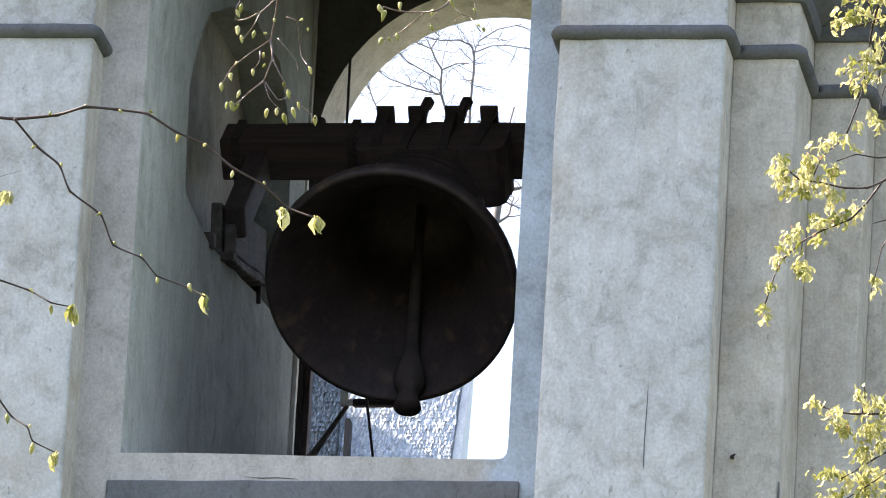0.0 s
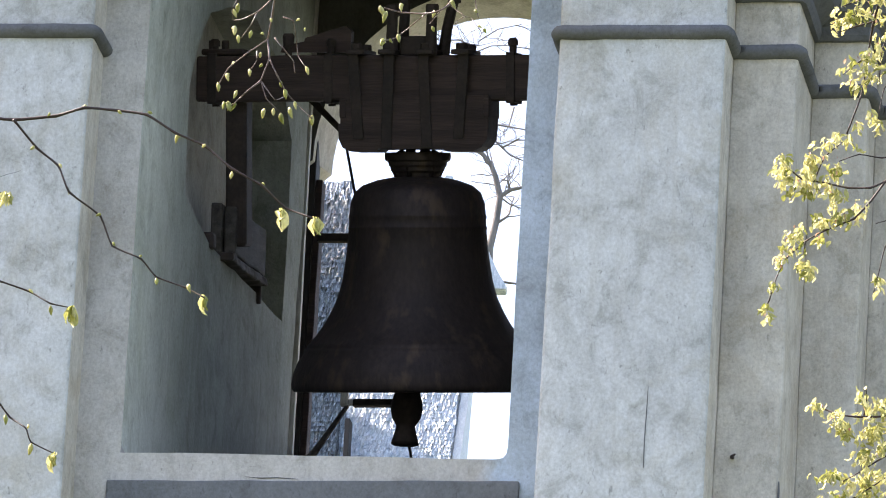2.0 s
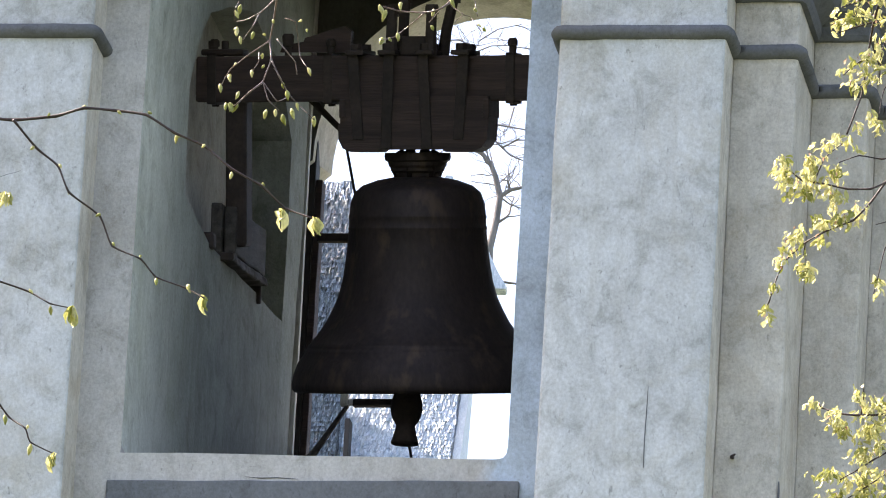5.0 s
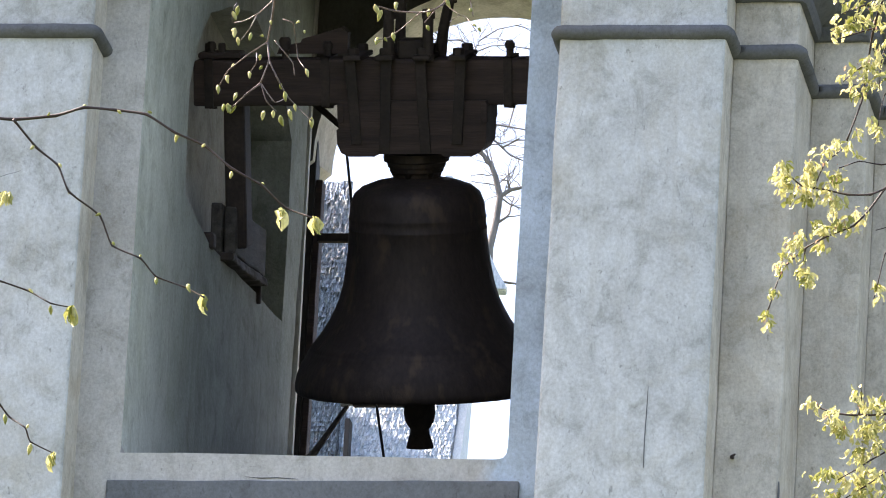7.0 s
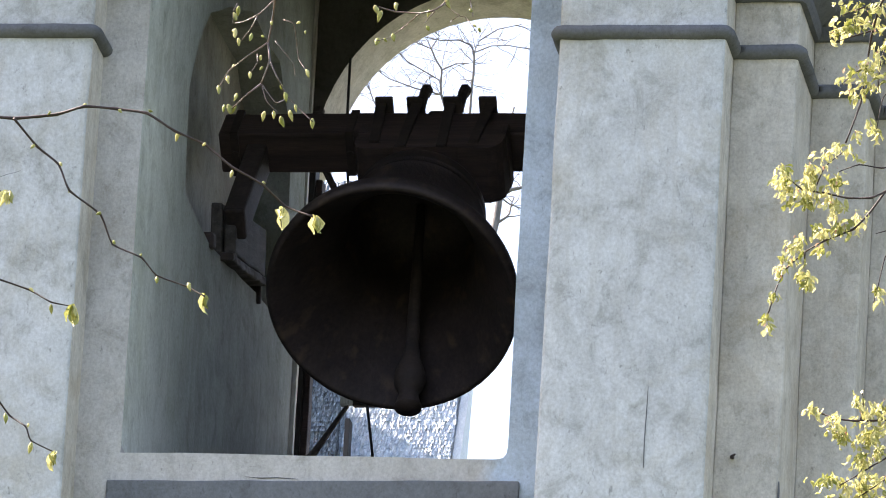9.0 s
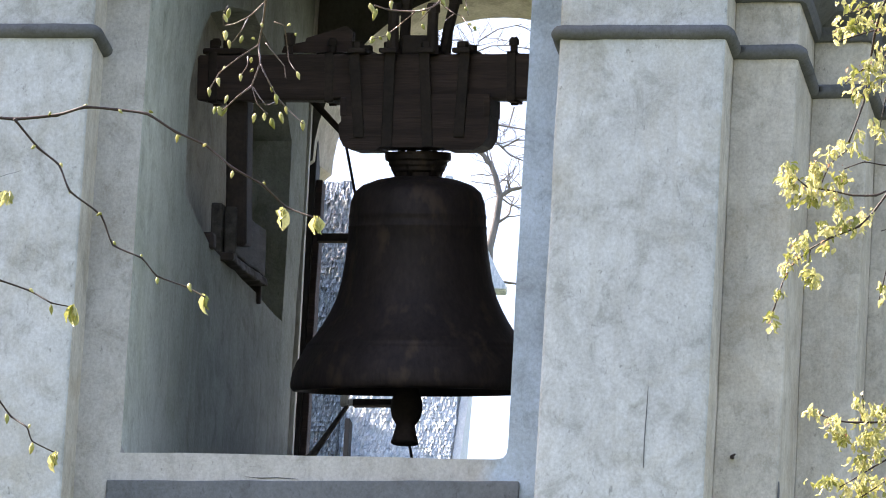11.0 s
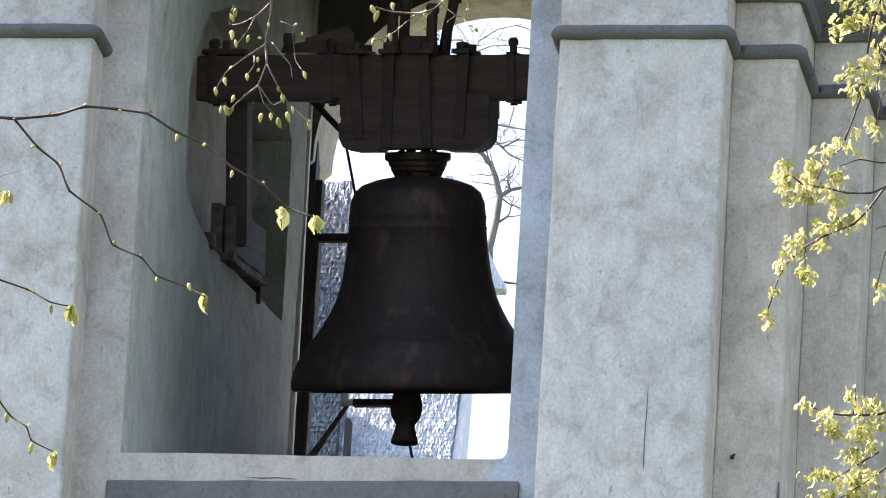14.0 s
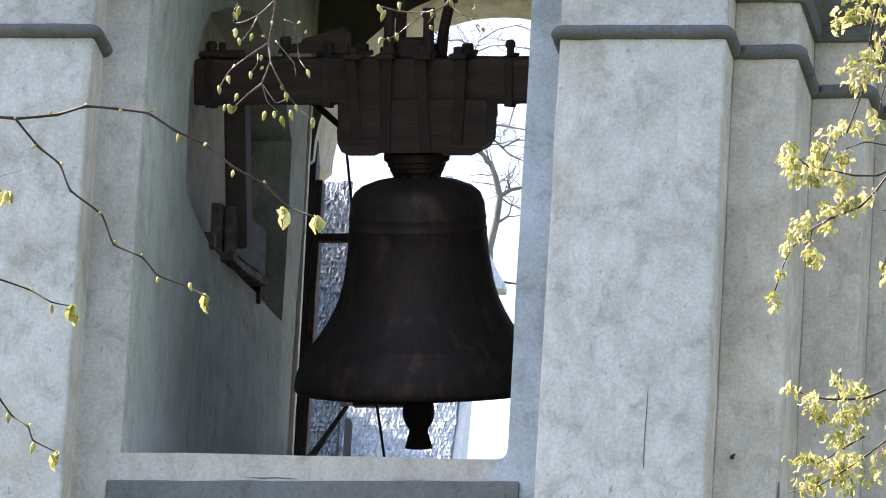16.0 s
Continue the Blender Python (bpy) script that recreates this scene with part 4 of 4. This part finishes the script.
put_leaves(right_mid, P(1530, 375, 1500, 395, 1470, 400, 1445, 410), 24, 9)
put_leaves(right_mid, P(1420, 410, 1405, 430, 1385, 455, 1380, 475), 26, 8)
put_leaves(right_mid, P(1418, 468, 1425, 480, 1430, 495), 13, 6)
put_leaves(right_mid, P(1450, 425, 1465, 440), 5, 4)
put_leaves(right_mid, P(1368, 510, 1362, 522), 5, 5)
put_leaves(right_mid, P(1353, 550, 1358, 560, 1362, 575), 4, 2)
put_leaves(right_mid, P(1553, 500, 1556, 508, 1548, 530), 5, 4)
right_low = twig(P(1640, 720)[0], [(5, P(1640, 700, 1568, 733, 1510, 735, 1480, 732, 1450, 722, 1430, 708)), (4, P(1568, 800, 1540, 815, 1515, 830, 1480, 850)), (3.5, P(1520, 735, 1525, 700, 1522, 686)), (3.5, P(1640, 780, 1568, 835, 1530, 860, 1480, 890, 1430, 900))], RGT)
put_leaves(right_low, P(1430, 706, 1447, 716), 4, 2)
put_leaves(right_low, P(1475, 722, 1475, 745, 1495, 755, 1480, 760), 20, 7)
put_leaves(right_low, P(1522, 685, 1512, 695, 1525, 720, 1522, 735), 14, 6)
put_leaves(right_low, P(1555, 700, 1545, 715, 1565, 725, 1565, 750), 16, 7)
put_leaves(right_low, P(1525, 755, 1540, 750, 1520, 770), 16, 8)
put_leaves(right_low, P(1560, 785, 1548, 783, 1542, 800), 7, 4)
put_leaves(right_low, P(1510, 795, 1522, 800, 1515, 810), 9, 6)
put_leaves(right_low, P(1450, 838, 1463, 832, 1490, 838), 11, 6)
put_leaves(right_low, P(1560, 840, 1530, 830, 1505, 845, 1520, 860), 24, 9)
put_leaves(right_low, P(1450, 880, 1480, 875, 1520, 880, 1560, 868), 24, 9)
put_leaves(right_low, P(1640, 760, 1600, 820, 1585, 870), 14, 12)

# ---- the two lime trees that bear the twigs, standing on either side of the view ----
def lime_tree(x, y, top, ends, label):
    ob = tagged(new("lime_tree"), label, "tree")
    ob.matrix_world = pose(x, y, 0)
    b = bmesh.new()
    tube(b, [(0, 0, -0.1), (0.03, 0.02, 1.5), (-0.04, 0, 4), (0.02, 0.03, top * 0.75), (0, 0, top)], [0.24, 0.19, 0.15, 0.09, 0.04], 12)
    part("trunk", b, BARK, ob, smooth=True)
    for z, e in ends:
        s, q = Vector((0, 0, z)), Vector(e) - Vector((x, y, 0))
        b = bmesh.new()
        tube(b, [s, s.lerp(q, 0.3) + Vector((0, 0, 0.18)), s.lerp(q, 0.7) + Vector((0, 0, 0.14)), q], [0.045, 0.028, 0.014, 0.0035], 8)
        part("limb", b, BARK, ob, smooth=True)


lime_tree(0.0, -18.6, 11.0, [(7.0, sheet(-824, 235)), (6.6, sheet(-824, -47)), (6.9, sheet(-824, 109)), (6.3, sheet(-824, -219)), (8.2, sheet(-292, 501)), (8.6, sheet(-24, 501))], "young lime tree with bare limbs beside the view")
lime_tree(6.2, -16.4, 11.0, [(8.0, sheet(836, 531)), (7.4, sheet(836, 141)), (7.0, sheet(856, -259)), (6.8, sheet(856, -339))], "young lime tree in first leaf beside the view")

# ---- a nail in the wall ----
bm = bmesh.new()
tube(bm, [(1.072, 0.02, 13.309), (1.068, -0.02, 13.305)], [0.005, 0.006], 8)
tube(bm, [(1.068, -0.018, 13.305), (1.082, -0.022, 13.314)], [0.006, 0.003], 8)
tube(bm, [(1.068, -0.018, 13.305), (1.064, -0.020, 13.298)], [0.005, 0.002], 8)
thing("nail", bm, IRON, "rusty iron nail in the stained render", "nail")


def crack(pts, width, label):
    """A hairline of dark dirt standing in the render."""
    b = bmesh.new()
    tube(b, pts, [width * (0.3 + math.sin(math.pi * (i + 0.4) / len(pts))) for i in range(len(pts))], 5)
    return thing("crack", b, GREY_PAINT, label, "crack", kind="structure")


crack([(-1.60, -0.2, 14.275), (-1.55, -0.2, 14.295), (-1.51, -0.2, 14.305), (-1.455, -0.2, 14.335), (-1.42, -0.2, 14.338)], 0.0009, "hairline crack across the pilaster's render")
crack([(0.790, -0.203, 13.50), (0.7885, -0.203, 13.40), (0.786, -0.203, 13.30), (0.787, -0.203, 13.20)], 0.0014, "thin dark vertical crack in the pilaster's render")
crack([(-0.66, -0.001, 13.232), (-0.60, -0.001, 13.227), (-0.55, -0.001, 13.229), (-0.47, -0.001, 13.224)], 0.0016, "dirt-filled crack along the sill's lower edge")
crack([(-0.76, 0.0, 13.30), (-0.72, 0.0, 13.275), (-0.68, 0.0, 13.268), (-0.62, 0.0, 13.27)], 0.0009, "hairline crack in the sill's render")
crack([(1.236, 0.002, 13.22), (1.237, 0.002, 13.18), (1.236, 0.002, 13.14)], 0.0035, "dark chipped hole at the wall's edge")


def motions():
    period, first = 2.991, -0.024
    # clapper: (phase, world tilt, sideways lean) over one period
    beats = [(0.0, 20.2, -3.3), (0.224, 15.2, -3.1), (0.424, 3.2, -2.5), (0.624, -10.8, -1.6), (0.924, -27.8, 0.3), (1.024, -26.8, 0.4), (1.224, -22.8, 2.1), (1.324, -19.8, 3.4), (1.524, -16.8, 6.1), (1.724, -12.8, 5.6), (1.824, -10.8, 4.3), (2.024, -6.8, 0.8), (2.324, 3.2, 0.1), (2.564, 9.2, 0.2), (2.774, 15.2, -1.7), (2.991, 20.2, -3.3)]
    # cable: (phase, sideways swing in degrees)
    whips = [(0.0, 0.5), (0.5, 0.0), (1.0, 2.2), (1.3, 3.2), (1.5, 9.6), (1.7, 7.4), (1.85, 6.3), (2.05, 7.0), (2.25, 8.4), (2.5, 3.2), (2.8, 0.8), (2.991, 0.5)]
    # the swing runs a little late while it is pulled
    lags = [(0.0, 0.05), (0.5, 0.07), (1.0, 0.07), (1.5, 0.025), (2.0, -0.012), (2.5, -0.005), (3.0, 0.025), (3.5, 0.04), (4.0, 0.042), (4.6, 0.015), (5.2, -0.005), (6.0, 0.012), (6.5, 0.022), (7.0, 0.012), (7.5, 0.0), (8.0, -0.005), (9.0, 0.0), (12.0, 0.0), (12.5, 0.015), (13.0, 0.022), (13.5, 0.008), (14.0, 0.024), (14.5, 0.012), (15.0, 0.014), (15.5, 0.022), (16.0, 0.028)]
    heights = [(0.0, 47.0), (0.8, 46.5), (1.5, 44.0), (2.2, 46.0), (3.0, 46.0), (7.5, 46.0), (9.0, 43.0), (12.0, 43.0), (13.5, 43.5), (16.0, 42.5)]

    def along(table, u):
        for a, b in zip(table, table[1:]):
            if a[0] <= u <= b[0]:
                f = (u - a[0]) / (b[0] - a[0])
                return [p + (q - p) * f for p, q in zip(a[1:], b[1:])]
        return list(table[-1][1:])

    def tilt(t):
        ph = 2 * math.pi * (t - first - along(lags, t)[0]) / period
        return along(heights, t)[0] * math.cos(ph)

    def beat(t):
        return along(beats, (t - first) % period)

    times = [i / 10 for i in range(161)]
    # positive tilt brings the mouth towards the front of the tower
    walk(bell, [(t, pose(PX, PY, PZ, -tilt(t))) for t in times])
    walk(clapper, [(t, pose(0, 0, CZ, tilt(t) - beat(t)[0], beat(t)[1])) for t in times])
    walk(cable, [(t, pose(-0.887, 2.75, 15.502, 0, -along(whips, (t - first) % period)[0])) for t in times])

    def sway(tw, moves):
        ob = tw[0]
        base = ob.matrix_world.copy()
        walk(ob, [(t, Matrix.Translation(SHEET.to_3x3() @ Vector((x * 0.001, -y * 0.001, 0))) @ base) for t, x, y in moves])

    sway(right_low, [(0, 6, -2), (1, 6, -3), (2, 9, 3), (2.5, 12, 8), (3.5, 2, -5), (5, 4, 0), (6.5, -2, -4), (7, 0, 0), (8, -5, 3), (9, 3, 10), (10.3, 3, 12), (11.5, 3, 14), (12.5, 5, 15), (13.5, -4, 2), (14.5, -17, -2), (15, -23, -14), (15.5, -28, -22), (16, -36, -28)])
    sway(right_mid, [(0, -5, -12), (1.5, 0, -12), (3.5, 0, -12), (5, 0, -10), (7, 0, 0), (9, 0, 6), (10.3, 6, 2), (11.5, 12, 0), (12.5, 18, -10), (13.5, 8, -6), (14.5, -3, -2), (15.2, 8, -14), (16, 12, -34)])
    sway(right_top, [(0, 0, -13), (1.5, 0, -12), (4, 0, -14), (7, 0, 0), (9, -2, 4), (11.5, 6, 2), (12.5, 10, -8), (14.5, -6, 0), (16, 0, -14)])
    sway(top_twig, [(0, 6, -4), (1.5, 0, -4), (2.5, 2, -4), (3.5, 7, -1), (5, 4, -2), (7, 0, 0), (9, 1, 1), (10.3, -10, 4), (12.5, -20, 5), (13.5, -8, 5), (14.5, -3, 3), (16, 2, 1)])
    sway(hi_twig, [(0, 7, 0), (1.5, 8, 2), (3.5, 12, 2), (5, 8, 0), (7, 0, 0), (9, 0, 1), (12.5, -14, -4), (14.5, -2, 2), (16, 6, 0)])
    for tw, dx in ((left_twig, 2), (low_twig, 1), (end_twig, 1), (base_twig, 4)):
        sway(tw, [(0, dx, -1), (3.5, 0, 1), (7, 0, 0), (9, 1, -2), (12.5, dx, 0), (14.5, dx * 0.5, -2), (16, dx + 1, -2)])


motions()
